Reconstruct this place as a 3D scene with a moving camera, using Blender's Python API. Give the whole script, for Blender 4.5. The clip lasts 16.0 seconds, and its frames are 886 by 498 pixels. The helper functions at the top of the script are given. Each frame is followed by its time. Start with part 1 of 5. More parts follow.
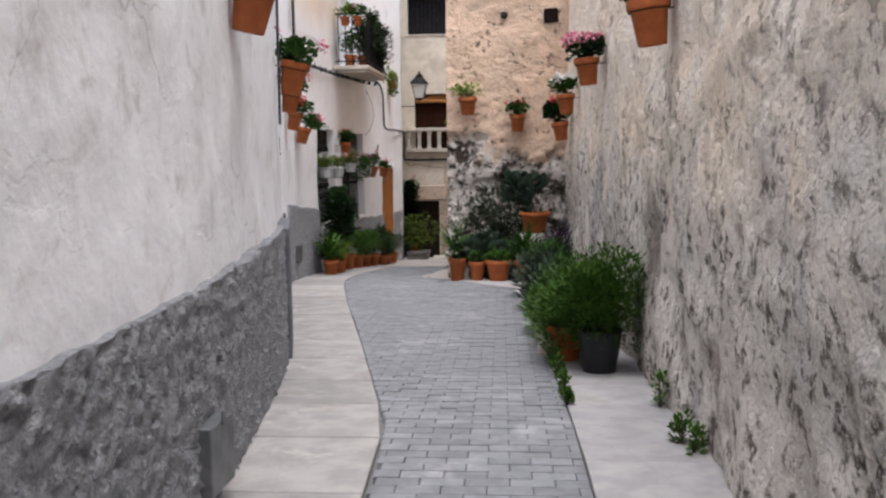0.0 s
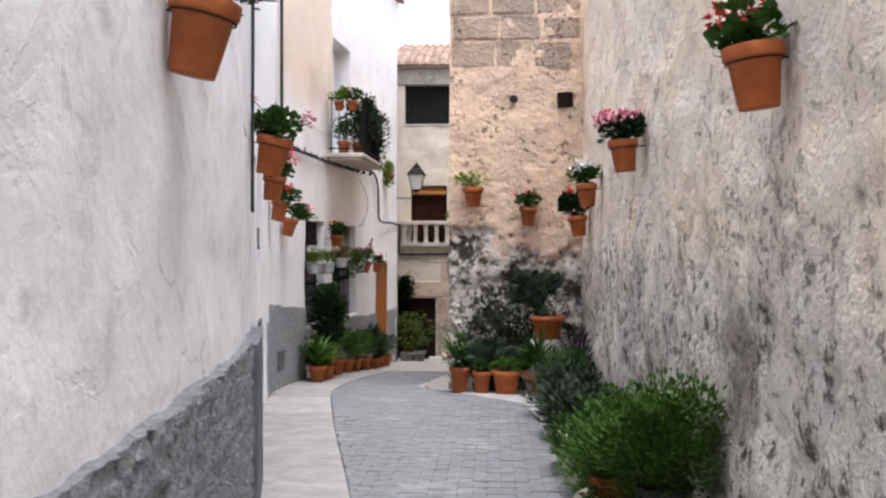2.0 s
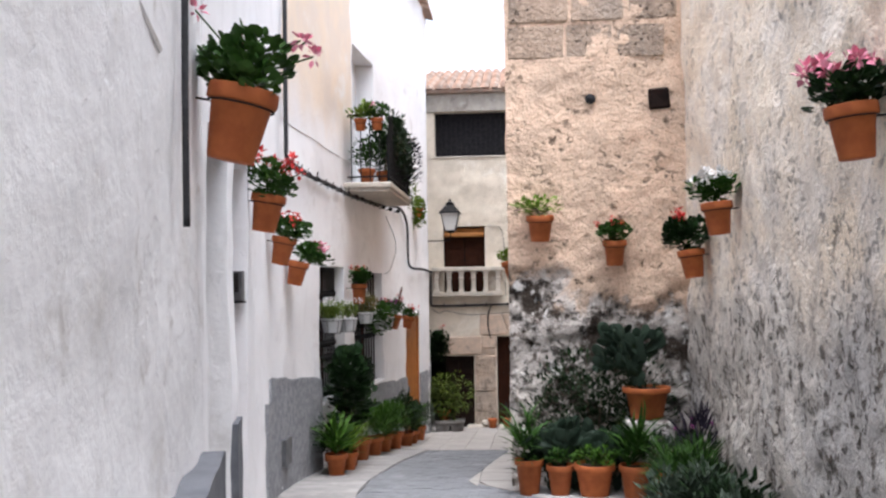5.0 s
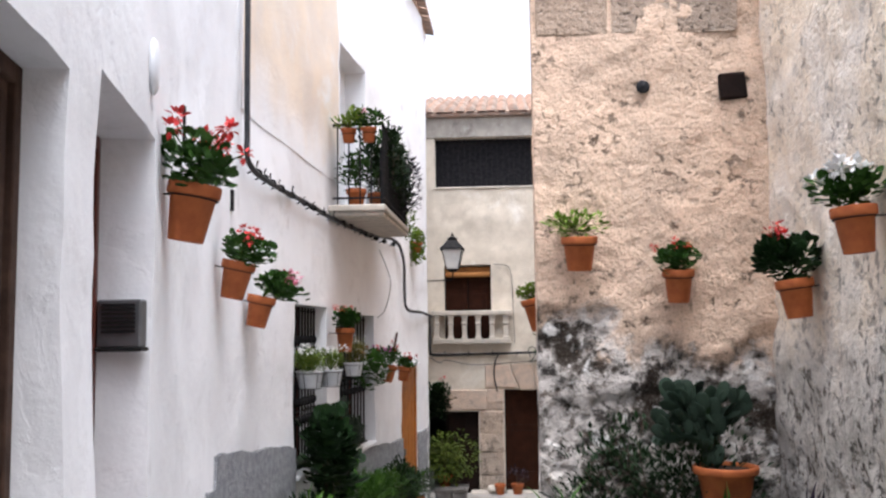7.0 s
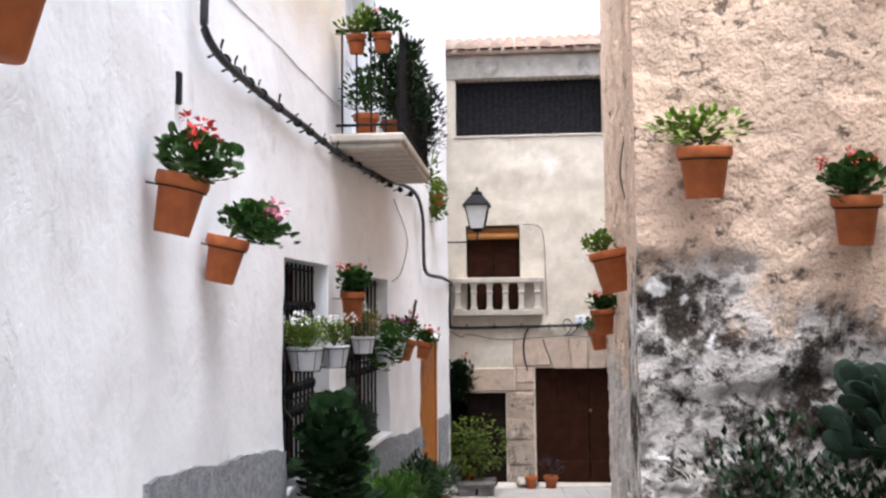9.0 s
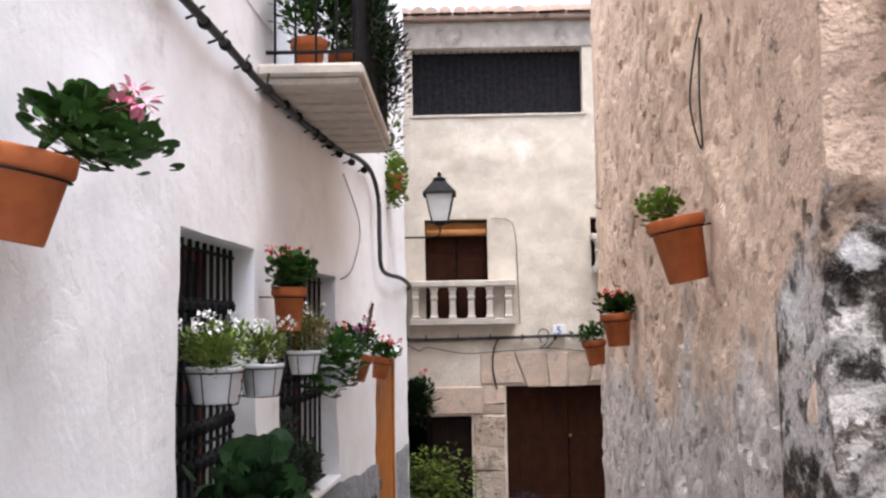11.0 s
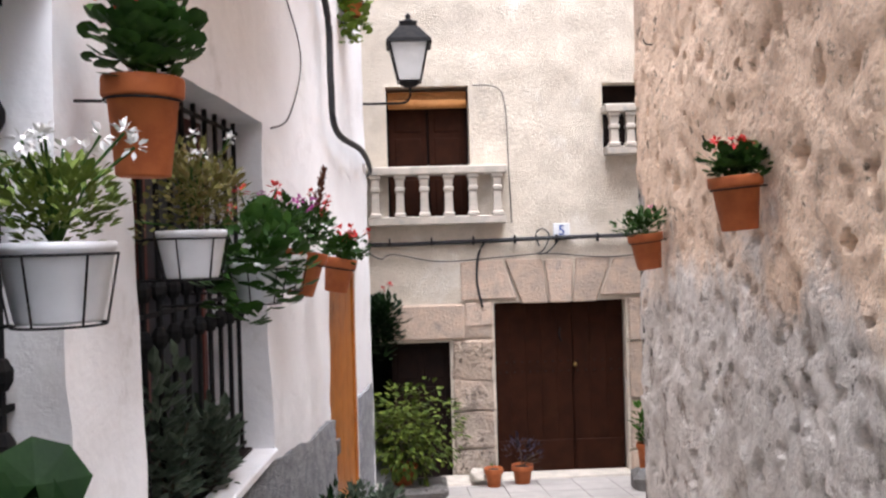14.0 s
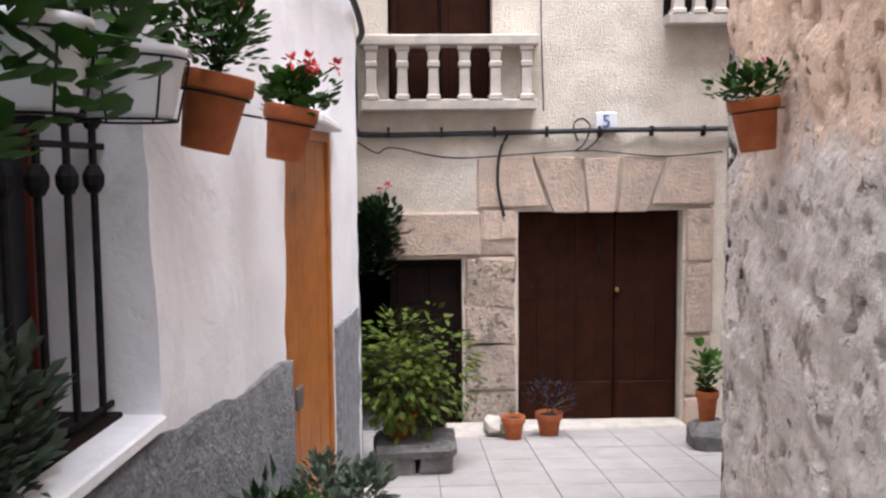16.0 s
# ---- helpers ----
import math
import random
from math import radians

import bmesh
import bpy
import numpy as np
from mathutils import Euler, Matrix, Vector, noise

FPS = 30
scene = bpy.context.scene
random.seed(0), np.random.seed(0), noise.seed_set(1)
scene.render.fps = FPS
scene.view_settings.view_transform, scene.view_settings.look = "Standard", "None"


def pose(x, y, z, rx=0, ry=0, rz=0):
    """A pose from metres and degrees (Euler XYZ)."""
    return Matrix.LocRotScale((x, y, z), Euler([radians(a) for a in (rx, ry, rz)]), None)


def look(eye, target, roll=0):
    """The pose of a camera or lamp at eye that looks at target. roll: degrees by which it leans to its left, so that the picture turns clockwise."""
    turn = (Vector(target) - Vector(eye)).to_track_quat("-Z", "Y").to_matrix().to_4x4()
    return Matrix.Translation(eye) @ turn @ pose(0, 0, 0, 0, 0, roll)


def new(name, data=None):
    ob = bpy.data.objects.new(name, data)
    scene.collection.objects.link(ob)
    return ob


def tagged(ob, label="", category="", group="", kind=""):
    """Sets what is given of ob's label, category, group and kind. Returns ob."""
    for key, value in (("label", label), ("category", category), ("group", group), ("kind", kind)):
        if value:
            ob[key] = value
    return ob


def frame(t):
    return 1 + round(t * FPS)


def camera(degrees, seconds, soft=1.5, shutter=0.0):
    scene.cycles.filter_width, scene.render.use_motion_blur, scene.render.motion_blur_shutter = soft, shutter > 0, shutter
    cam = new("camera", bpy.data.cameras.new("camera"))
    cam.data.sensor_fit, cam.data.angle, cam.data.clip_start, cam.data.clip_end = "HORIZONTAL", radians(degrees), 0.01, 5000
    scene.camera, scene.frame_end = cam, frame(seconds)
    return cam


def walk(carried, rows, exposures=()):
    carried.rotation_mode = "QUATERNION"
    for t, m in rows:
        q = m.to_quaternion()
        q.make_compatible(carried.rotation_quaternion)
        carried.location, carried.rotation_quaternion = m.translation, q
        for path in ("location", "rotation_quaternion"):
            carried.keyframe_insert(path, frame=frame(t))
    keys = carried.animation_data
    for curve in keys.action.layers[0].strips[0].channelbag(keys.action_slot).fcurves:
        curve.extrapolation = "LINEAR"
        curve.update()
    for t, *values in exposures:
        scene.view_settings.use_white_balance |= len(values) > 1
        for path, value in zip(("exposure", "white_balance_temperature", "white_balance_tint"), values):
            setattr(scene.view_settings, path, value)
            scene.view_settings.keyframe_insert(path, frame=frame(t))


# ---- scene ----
cam = camera(51.8, 16.0, soft=2.4)
METRES, EYE, TILT, LEAN, TURN = 18.0, 1.57, 0.0, 0.0, 3.7
ROWS = [
    (0.0, 0.0, 0.0, 0.0, -0.07, -6.79, 0.6),
    (0.5, 0.0022, 0.0152, -0.0006, 0.33, -6.28, 0.56),
    (1.0, -0.0009, 0.0372, -0.0013, -0.44, -4.16, -0.22),
    (1.5, -0.0072, 0.062, 0.0002, -1.91, -2.56, 0.73),
    (2.0, -0.0076, 0.0886, 0.0002, -0.55, -0.93, -0.13),
    (2.5, -0.0121, 0.1174, -0.0009, -1.64, 0.18, 0.1),
    (3.0, -0.0139, 0.1474, -0.002, 0.98, 0.78, -0.37),
    (3.5, -0.0176, 0.1786, -0.0014, 0.82, 1.74, -0.79),
    (4.0, -0.0217, 0.2086, -0.002, 0.34, 0.91, -0.05),
    (6.5, -0.0338, 0.3671, -0.0036, 1.62, 5.14, 1.68),
    (7.0, -0.0357, 0.4012, -0.005, 0.51, 5.23, 0.69),
    (7.5, -0.0395, 0.4355, -0.006, 1.16, 4.37, 1.69),
    (8.0, -0.0424, 0.4686, -0.0069, 1.6, 4.66, 1.23),
    (8.5, -0.0481, 0.5044, -0.009, 0.16, 3.42, 1.55),
    (9.0, -0.0516, 0.5407, -0.0099, 0.98, 3.68, 0.63),
    (11.5, -0.0706, 0.7136, -0.0166, -4.1, 4.52, 1.95),
    (12.0, -0.0733, 0.7463, -0.0186, -4.95, 5.06, 2.9),
    (12.5, -0.0756, 0.7774, -0.0192, -6.89, 7.81, 1.04),
    (13.0, -0.0777, 0.811, -0.0217, -6.43, 5.63, 1.58),
    (13.5, -0.0756, 0.8397, -0.0245, -4.63, 4.02, 0.32),
    (14.0, -0.0764, 0.8689, -0.029, -6.48, -0.52, 1.59),
    (14.5, -0.0721, 0.8981, -0.0335, -3.68, -3.8, 0.65),
    (15.0, -0.0717, 0.9298, -0.0385, -7.34, -5.81, 1.2),
    (15.5, -0.066, 0.9596, -0.0432, -4.32, -5.42, 0.9),
    (16.0, -0.0633, 0.9909, -0.0482, -5.74, -5.06, 0.47),
]
walk(cam, [(t, pose(0, 0, EYE, TILT, LEAN, TURN) @ pose(METRES * x, METRES * y, METRES * z, 90 + pitch, roll, yaw)) for t, x, y, z, yaw, pitch, roll in ROWS], [(0.0, 1.18, 6300, 13), (1.5, 1.34, 6250, 13), (4.0, 1.48, 6100, 12), (6.5, 1.56, 6050, 12), (8.0, 1.64, 6000, 12), (9.0, 1.78, 5950, 11), (11.5, 1.80, 6050, 14), (12.5, 1.86, 6050, 14), (15.0, 2.08, 6000, 15), (16.0, 1.97, 5950, 15)])

# ---- world, sun, exposure ----
world = bpy.data.worlds.new("overcast_sky")
scene.world = world
world.use_nodes = True
wn, wl = world.node_tree.nodes, world.node_tree.links
sky = wn.new("ShaderNodeTexSky")
sky.sky_type, sky.sun_disc = "NISHITA", False
sky.sun_elevation, sky.sun_rotation = radians(74), radians(160)
sky.air_density, sky.dust_density, sky.ozone_density = 1.0, 3.0, 1.0
grey = wn.new("ShaderNodeHueSaturation")
grey.inputs["Saturation"].default_value = 0.35
wl.new(sky.outputs[0], grey.inputs["Color"])
wl.new(grey.outputs[0], wn["Background"].inputs["Color"])
wn["Background"].inputs["Strength"].default_value = 0.15

sun = new("sun", bpy.data.lights.new("sun", "SUN"))
sun.data.energy, sun.data.angle, sun.data.color = 1.5, radians(45), (1.0, 0.99, 0.98)
sun.matrix_world = look((0, 0, 30), (-3.0, 8.0, 0))


# ---- materials ----
def mat(name, col, col2=None, rough=0.8, scale=6.0, lo=0.35, hi=0.65, big=0.0, bump=0.2, bscale=60.0, depth=0.01, metal=0.0,
        stain=None, stain_scale=1.2, stain_lo=0.55, stain_hi=0.7, rand=0.0, spec=0.3, trans=0.0, crack=0.0, peel=0.0, fade=None):
    m = bpy.data.materials.new(name)
    m.use_nodes = True
    n, l = m.node_tree.nodes, m.node_tree.links
    b = n["Principled BSDF"]
    tc = n.new("ShaderNodeTexCoord")
    co = tc.outputs["Object"]

    def nz(s, detail=6.0, dist=0.0, ro=0.6):
        t = n.new("ShaderNodeTexNoise")
        t.inputs["Scale"].default_value, t.inputs["Detail"].default_value = s, detail
        t.inputs["Roughness"].default_value, t.inputs["Distortion"].default_value = ro, dist
        l.new(co, t.inputs["Vector"])
        return t.outputs["Fac"]

    def ramp(fac, a, z):
        r = n.new("ShaderNodeMapRange")
        r.interpolation_type = "SMOOTHSTEP"
        r.inputs["From Min"].default_value, r.inputs["From Max"].default_value = a, z
        l.new(fac, r.inputs["Value"])
        return r.outputs[0]

    def mix(fac, a, z, kind="MIX"):
        x = n.new("ShaderNodeMix")
        x.data_type, x.blend_type = "RGBA", kind
        if isinstance(fac, float):
            x.inputs[0].default_value = fac
        else:
            l.new(fac, x.inputs[0])
        for slot, v in ((6, a), (7, z)):
            if isinstance(v, tuple):
                x.inputs[slot].default_value = (*v, 1)
            else:
                l.new(v, x.inputs[slot])
        return x.outputs[2]

    c = mix(ramp(nz(scale), lo, hi), col, col2 or tuple(v * 0.75 for v in col))
    if big:
        c = mix(ramp(nz(0.7, 4.0), 0.35, 0.7), c, mix(big, c, (0.05, 0.045, 0.04)))
    if stain:
        for k, colour in enumerate(stain if isinstance(stain, list) else [stain]):
            c = mix(ramp(nz(stain_scale * (1 + 0.7 * k), 8.0, 0.4, 0.68), stain_lo, stain_hi), c, colour)
    if crack:
        wob = n.new("ShaderNodeTexNoise")
        wob.inputs["Scale"].default_value, wob.inputs["Detail"].default_value = 3.0, 6.0
        l.new(co, wob.inputs["Vector"])
        add = n.new("ShaderNodeVectorMath")
        add.operation = "MULTIPLY_ADD"
        add.inputs[1].default_value = (0.5, 0.5, 0.5)
        l.new(wob.outputs["Color"], add.inputs[0])
        l.new(co, add.inputs[2])
        vo = n.new("ShaderNodeTexVoronoi")
        vo.feature = "DISTANCE_TO_EDGE"
        vo.inputs["Scale"].default_value = 0.8
        l.new(add.outputs[0], vo.inputs["Vector"])
        gate = n.new("ShaderNodeMath")
        gate.operation = "MULTIPLY"
        l.new(ramp(vo.outputs["Distance"], 0.006, 0.002), gate.inputs[0])
        l.new(ramp(nz(1.1, 3.0), 0.52, 0.62), gate.inputs[1])
        c = mix(gate.outputs[0], c, (0.52, 0.50, 0.48))
    flake = None
    if peel:
        flake = ramp(nz(1.7, 9.0, 0.6, 0.62), 0.56, 0.60)
        c = mix(flake, c, mix(peel, c, (0.40, 0.385, 0.37)))
    if fade:
        sp = n.new("ShaderNodeSeparateXYZ")
        l.new(co, sp.inputs[0])
        wav = n.new("ShaderNodeMath")
        wav.operation = "ADD"
        l.new(sp.outputs[2], wav.inputs[0])
        l.new(nz(0.9, 6.0), wav.inputs[1])
        c = mix(ramp(wav.outputs[0], fade[0] + 0.5, fade[1] + 0.5), fade[2], c)
    if rand:
        oi = n.new("ShaderNodeObjectInfo")
        c = mix(ramp(oi.outputs["Random"], 0.0, 1.0), c, mix(rand, c, (0.02, 0.02, 0.02)))
    l.new(c, b.inputs["Base Color"])
    b.inputs["Roughness"].default_value, b.inputs["Metallic"].default_value = rough, metal
    b.inputs["Specular IOR Level"].default_value = spec
    if trans:
        b.inputs["Transmission Weight"].default_value = trans
    if bump:
        bm_ = n.new("ShaderNodeBump")
        bm_.inputs["Strength"].default_value, bm_.inputs["Distance"].default_value = bump, depth
        hg = nz(bscale, 8.0)
        if flake:
            sub = n.new("ShaderNodeMath")
            sub.operation = "MULTIPLY_ADD"
            sub.inputs[1].default_value = -0.14
            l.new(flake, sub.inputs[0])
            l.new(hg, sub.inputs[2])
            hg = sub.outputs[0]
        l.new(hg, bm_.inputs["Height"])
        l.new(bm_.outputs[0], b.inputs["Normal"])
    return m


PLASTER = mat("white_limewash", (0.83, 0.825, 0.83), (0.75, 0.74, 0.745), 0.85, 2.2, 0.3, 0.7, bump=0.6, bscale=6, depth=0.025,
              stain=[(0.56, 0.545, 0.53), (0.64, 0.62, 0.60), (0.46, 0.43, 0.40)], stain_scale=1.3, stain_lo=0.55, stain_hi=0.74, crack=0.9, peel=0.10)
WHITEWASH = mat("fresh_whitewash", (0.89, 0.885, 0.89), (0.84, 0.83, 0.835), 0.85, 1.6, 0.3, 0.7, bump=0.5, bscale=7, depth=0.022,
                stain=[(0.74, 0.73, 0.715), (0.62, 0.60, 0.58)], stain_scale=1.1, stain_lo=0.58, stain_hi=0.78, peel=0.08)
# pale and dark flecks paint the lit tops and shaded hollows of the relief
STUCCO = mat("grey_roughcast", (0.30, 0.305, 0.32), (0.40, 0.405, 0.42), 0.9, 12, 0.40, 0.60, bump=1.0, bscale=44, depth=0.06,
             stain=[(0.50, 0.50, 0.51), (0.13, 0.13, 0.14)], stain_scale=24, stain_lo=0.56, stain_hi=0.70)
GREYPAINT = mat("dark_grey_paint", (0.10, 0.105, 0.12), (0.15, 0.155, 0.17), 0.6, 6, bump=0.3, bscale=30)
CREAM = mat("cream_render", (0.70, 0.62, 0.51), (0.60, 0.53, 0.43), 0.9, 3.5, bump=0.7, bscale=48, depth=0.03,
            stain=[(0.52, 0.46, 0.38), (0.78, 0.73, 0.65)], stain_scale=1.1, stain_lo=0.55, stain_hi=0.75)


def stone_mat(name, upper, upper2, lower, lower2, level, fade, grime, pits, bump=0.6, white=0.0, patch=None, pitscale=20.0, pitlo=0.56, dirt=0.30, dirtlo=0.50, blotscale=5.0, depth=0.05, flecks=0.25, harsh=0.11, uppits=1.0, ragged=3.6):
    """Old rubble under worn lime: one lime wash above, another below a ragged line, pits knocked into both."""
    m = bpy.data.materials.new(name)
    m.use_nodes = True
    n, l = m.node_tree.nodes, m.node_tree.links
    b = n["Principled BSDF"]
    tc = n.new("ShaderNodeTexCoord")

    def nz(s, detail=7.0, ro=0.62, dist=0.0):
        t = n.new("ShaderNodeTexNoise")
        t.inputs["Scale"].default_value, t.inputs["Detail"].default_value = s, detail
        t.inputs["Roughness"].default_value, t.inputs["Distortion"].default_value = ro, dist
        l.new(tc.outputs["Object"], t.inputs["Vector"])
        return t.outputs["Fac"]

    def ramp(fac, a, z):
        r = n.new("ShaderNodeMapRange")
        r.interpolation_type = "SMOOTHSTEP"
        r.inputs["From Min"].default_value, r.inputs["From Max"].default_value = a, z
        l.new(fac, r.inputs["Value"])
        return r.outputs[0]

    def maths(op, a, z):
        x = n.new("ShaderNodeMath")
        x.operation = op
        for i, v in enumerate((a, z)):
            if isinstance(v, (int, float)):
                x.inputs[i].default_value = v
            else:
                l.new(v, x.inputs[i])
        return x.outputs[0]

    def mix(fac, a, z):
        x = n.new("ShaderNodeMix")
        x.data_type = "RGBA"
        l.new(fac, x.inputs[0])
        for slot, v in ((6, a), (7, z)):
            if isinstance(v, tuple):
                x.inputs[slot].default_value = (*v, 1)
            else:
                l.new(v, x.inputs[slot])
        return x.outputs[2]
    sep = n.new("ShaderNodeSeparateXYZ")
    l.new(tc.outputs["Object"], sep.inputs[0])
    edge = maths("ADD", sep.outputs[2], maths("MULTIPLY", maths("SUBTRACT", nz(0.9, 8.0, 0.65, 0.5), 0.5), ragged))
    low = ramp(edge, level + fade, level - fade)
    up = mix(ramp(nz(1.3, 8.0), 0.38, 0.66), upper, upper2)
    dn = mix(ramp(nz(2.0, 8.0, 0.7), 0.51 - harsh, 0.51 + harsh), lower, lower2)
    c = mix(low, up, dn)
    if patch:
        c = mix(maths("MULTIPLY", ramp(nz(0.55, 7.0, 0.66, 0.6), 0.50, 0.60), maths("ADD", maths("MULTIPLY", low, 0.55), 0.2)), c, patch[0])
        c = mix(maths("MULTIPLY", ramp(nz(0.8, 8.0, 0.7, 0.25), 0.53, 0.62), maths("ADD", maths("MULTIPLY", low, 0.70), 0.12)), c, patch[1])
    blot = nz(blotscale, 9.0, 0.74, 0.25)
    gr = maths("MULTIPLY", ramp(blot, dirtlo, dirtlo + 0.10), maths("ADD", maths("MULTIPLY", low, 0.95 - dirt), dirt))
    c = mix(gr, c, grime)
    if white:
        c = mix(maths("MULTIPLY", ramp(nz(5.0, 6.0, 0.6, 0.3), 0.56, 0.66), low), c, (0.72, 0.69, 0.65))
    fine = nz(pitscale, 5.0, 0.6, 0.2)
    pit = maths("MULTIPLY", ramp(fine, pitlo, pitlo + 0.09), ramp(nz(2.3, 5.0), 0.44, 0.58))
    pit = maths("MULTIPLY", pit, maths("ADD", maths("MULTIPLY", low, 1.0 - uppits), uppits))
    # shade inside the pits is put into the colour, where the bump also sinks
    c = mix(maths("MULTIPLY", pit, 0.8), c, pits)
    c = mix(maths("MULTIPLY", ramp(nz(46.0, 4.0), 0.53, 0.66), 0.32), c, tuple(v * 0.55 for v in lower2))
    c = mix(maths("MULTIPLY", ramp(nz(70.0, 4.0), 0.54, 0.66), flecks), c, (0.86, 0.80, 0.73))
    l.new(c, b.inputs["Base Color"])
    b.inputs["Roughness"].default_value = 0.95
    b.inputs["Specular IOR Level"].default_value = 0.15
    bp = n.new("ShaderNodeBump")
    bp.inputs["Strength"].default_value, bp.inputs["Distance"].default_value = bump, depth
    hgt = maths("SUBTRACT", maths("ADD", nz(24.0, 8.0), maths("MULTIPLY", nz(6.0, 4.0), 0.8)), maths("MULTIPLY", pit, 0.9))
    l.new(hgt, bp.inputs["Height"])
    l.new(bp.outputs[0], b.inputs["Normal"])
    return m


STONE = stone_mat("ochre_lime_rubble", (0.72, 0.52, 0.38), (0.58, 0.43, 0.32), (0.56, 0.51, 0.465), (0.045, 0.034, 0.026), 1.25, 0.16, (0.016, 0.012, 0.010), (0.08, 0.055, 0.04), 0.6, 1.0, pitscale=11.0, pitlo=0.545, dirt=0.12, dirtlo=0.515, blotscale=6.0, depth=0.05, flecks=0.12, harsh=0.05)
FLANKSTONE = stone_mat("ochre_plastered_flank", (0.86, 0.64, 0.465), (0.76, 0.565, 0.41), (0.76, 0.70, 0.64), (0.58, 0.53, 0.48), 0.85, 0.40, (0.30, 0.25, 0.21), (0.12, 0.085, 0.06), 0.6, 0.0, pitscale=11.0, pitlo=0.585, dirt=0.22, dirtlo=0.55, blotscale=3.0, depth=0.05, flecks=0.2)
GREYSTONE = stone_mat("grey_pitted_lime", (1.0, 0.84, 0.66), (0.97, 0.87, 0.76), (0.82, 0.76, 0.69), (0.58, 0.53, 0.47), 1.40, 0.5, (0.11, 0.085, 0.066), (0.055, 0.04, 0.03), 0.8, 0.0, patch=((0.62, 0.595, 0.575), (0.23, 0.19, 0.16)), pitscale=13.0, pitlo=0.53, dirt=0.18, dirtlo=0.52, blotscale=7.0, depth=0.055, flecks=0.5, uppits=0.6, ragged=2.4)
ROUGHBLOCK = stone_mat("rough_pier_stone", (0.56, 0.43, 0.33), (0.42, 0.34, 0.27), (0.52, 0.43, 0.35), (0.36, 0.30, 0.25), -1.0, 0.5, (0.14, 0.11, 0.085), (0.07, 0.05, 0.04), 0.9)
ASHLAR = stone_mat("weathered_brown_ashlar", (0.44, 0.325, 0.24), (0.33, 0.26, 0.205), (0.44, 0.33, 0.25), (0.30, 0.24, 0.19), -1.0, 0.5, (0.12, 0.09, 0.07), (0.07, 0.05, 0.04), 0.9)
OLDSTONE = mat("weathered_dark_stone", (0.20, 0.19, 0.18), (0.13, 0.12, 0.11), 0.9, 7, bump=0.9, bscale=20, depth=0.03, stain=[(0.34, 0.33, 0.31), (0.06, 0.05, 0.045)], stain_scale=5)
LINTEL = mat("weathered_concrete_beam", (0.42, 0.38, 0.33), (0.33, 0.30, 0.26), 0.9, 5, bump=0.5, bscale=30, stain=[(0.22, 0.19, 0.17), (0.50, 0.47, 0.42)], stain_scale=2.5)
GROUT = mat("pale_tile_grout", (0.40, 0.38, 0.35), (0.30, 0.28, 0.26), 0.9, 10, bump=0.3, bscale=80)
OLDCONCRETE = mat("worn_pavement_slab", (0.36, 0.34, 0.325), (0.27, 0.26, 0.25), 0.85, 4, bump=0.35, bscale=70, stain=[(0.26, 0.235, 0.215), (0.42, 0.39, 0.37)], stain_scale=1.5, rand=0.15)
BLOCK = mat("dressed_sandstone", (0.62, 0.47, 0.36), (0.50, 0.40, 0.32), 0.9, 7, bump=0.8, bscale=30, depth=0.03, stain=(0.36, 0.30, 0.25),
            stain_scale=4, rand=0.2)
CONCRETE = mat("pale_pavement_slab", (0.43, 0.415, 0.405), (0.34, 0.33, 0.325), 0.85, 5, bump=0.3, bscale=80, stain=(0.36, 0.33, 0.30), stain_scale=2.0, rand=0.12)
PAVER = mat("grey_concrete_paver", (0.26, 0.265, 0.28), (0.20, 0.205, 0.215), 0.85, 9, bump=0.4, bscale=120, stain=(0.36, 0.36, 0.37), stain_scale=1.6, rand=0.25)
JOINT = mat("dark_sand_joint", (0.19, 0.185, 0.18), (0.12, 0.12, 0.115), 0.95, 12, bump=0.5, bscale=90)
TILE = mat("cream_floor_tile", (0.41, 0.38, 0.35), (0.35, 0.325, 0.30), 0.6, 4, bump=0.2, bscale=60, stain=(0.34, 0.31, 0.28), stain_scale=2.5, rand=0.1)
TERRA = mat("terracotta", (0.46, 0.132, 0.038), (0.36, 0.094, 0.028), 0.75, 9, bump=0.2, bscale=50, stain=(0.44, 0.19, 0.10), stain_scale=5, stain_lo=0.58, stain_hi=0.8, rand=0.15)
SOIL = mat("potting_soil", (0.05, 0.035, 0.025), (0.03, 0.02, 0.015), 0.95, 30, bump=1, bscale=90)
IRON = mat("black_wrought_iron", (0.012, 0.012, 0.013), (0.022, 0.020, 0.019), 0.7, 20, bump=0.2, bscale=80, spec=0.08)
CABLE = mat("black_cable_sheath", (0.02, 0.02, 0.022), (0.035, 0.035, 0.038), 0.6, 20, bump=0.1)
BROWN = mat("dark_brown_door_wood", (0.032, 0.0105, 0.005), (0.022, 0.0072, 0.0034), 0.7, 5, bump=0.25, bscale=25, stain=(0.034, 0.013, 0.006), stain_scale=3, spec=0.08)
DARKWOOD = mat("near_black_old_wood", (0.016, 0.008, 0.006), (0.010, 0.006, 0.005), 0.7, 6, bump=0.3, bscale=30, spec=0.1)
HONEY = mat("varnished_honey_pine", (0.42, 0.15, 0.026), (0.33, 0.11, 0.02), 0.4, 7, bump=0.15, bscale=30, stain=(0.22, 0.08, 0.02), stain_scale=6)
REDWOOD = mat("red_brown_door", (0.13, 0.03, 0.018), (0.09, 0.022, 0.014), 0.5, 6, bump=0.15)
BLIND = mat("orange_roller_blind", (0.48, 0.22, 0.07), (0.40, 0.17, 0.05), 0.7, 12, bump=0.2, bscale=40)
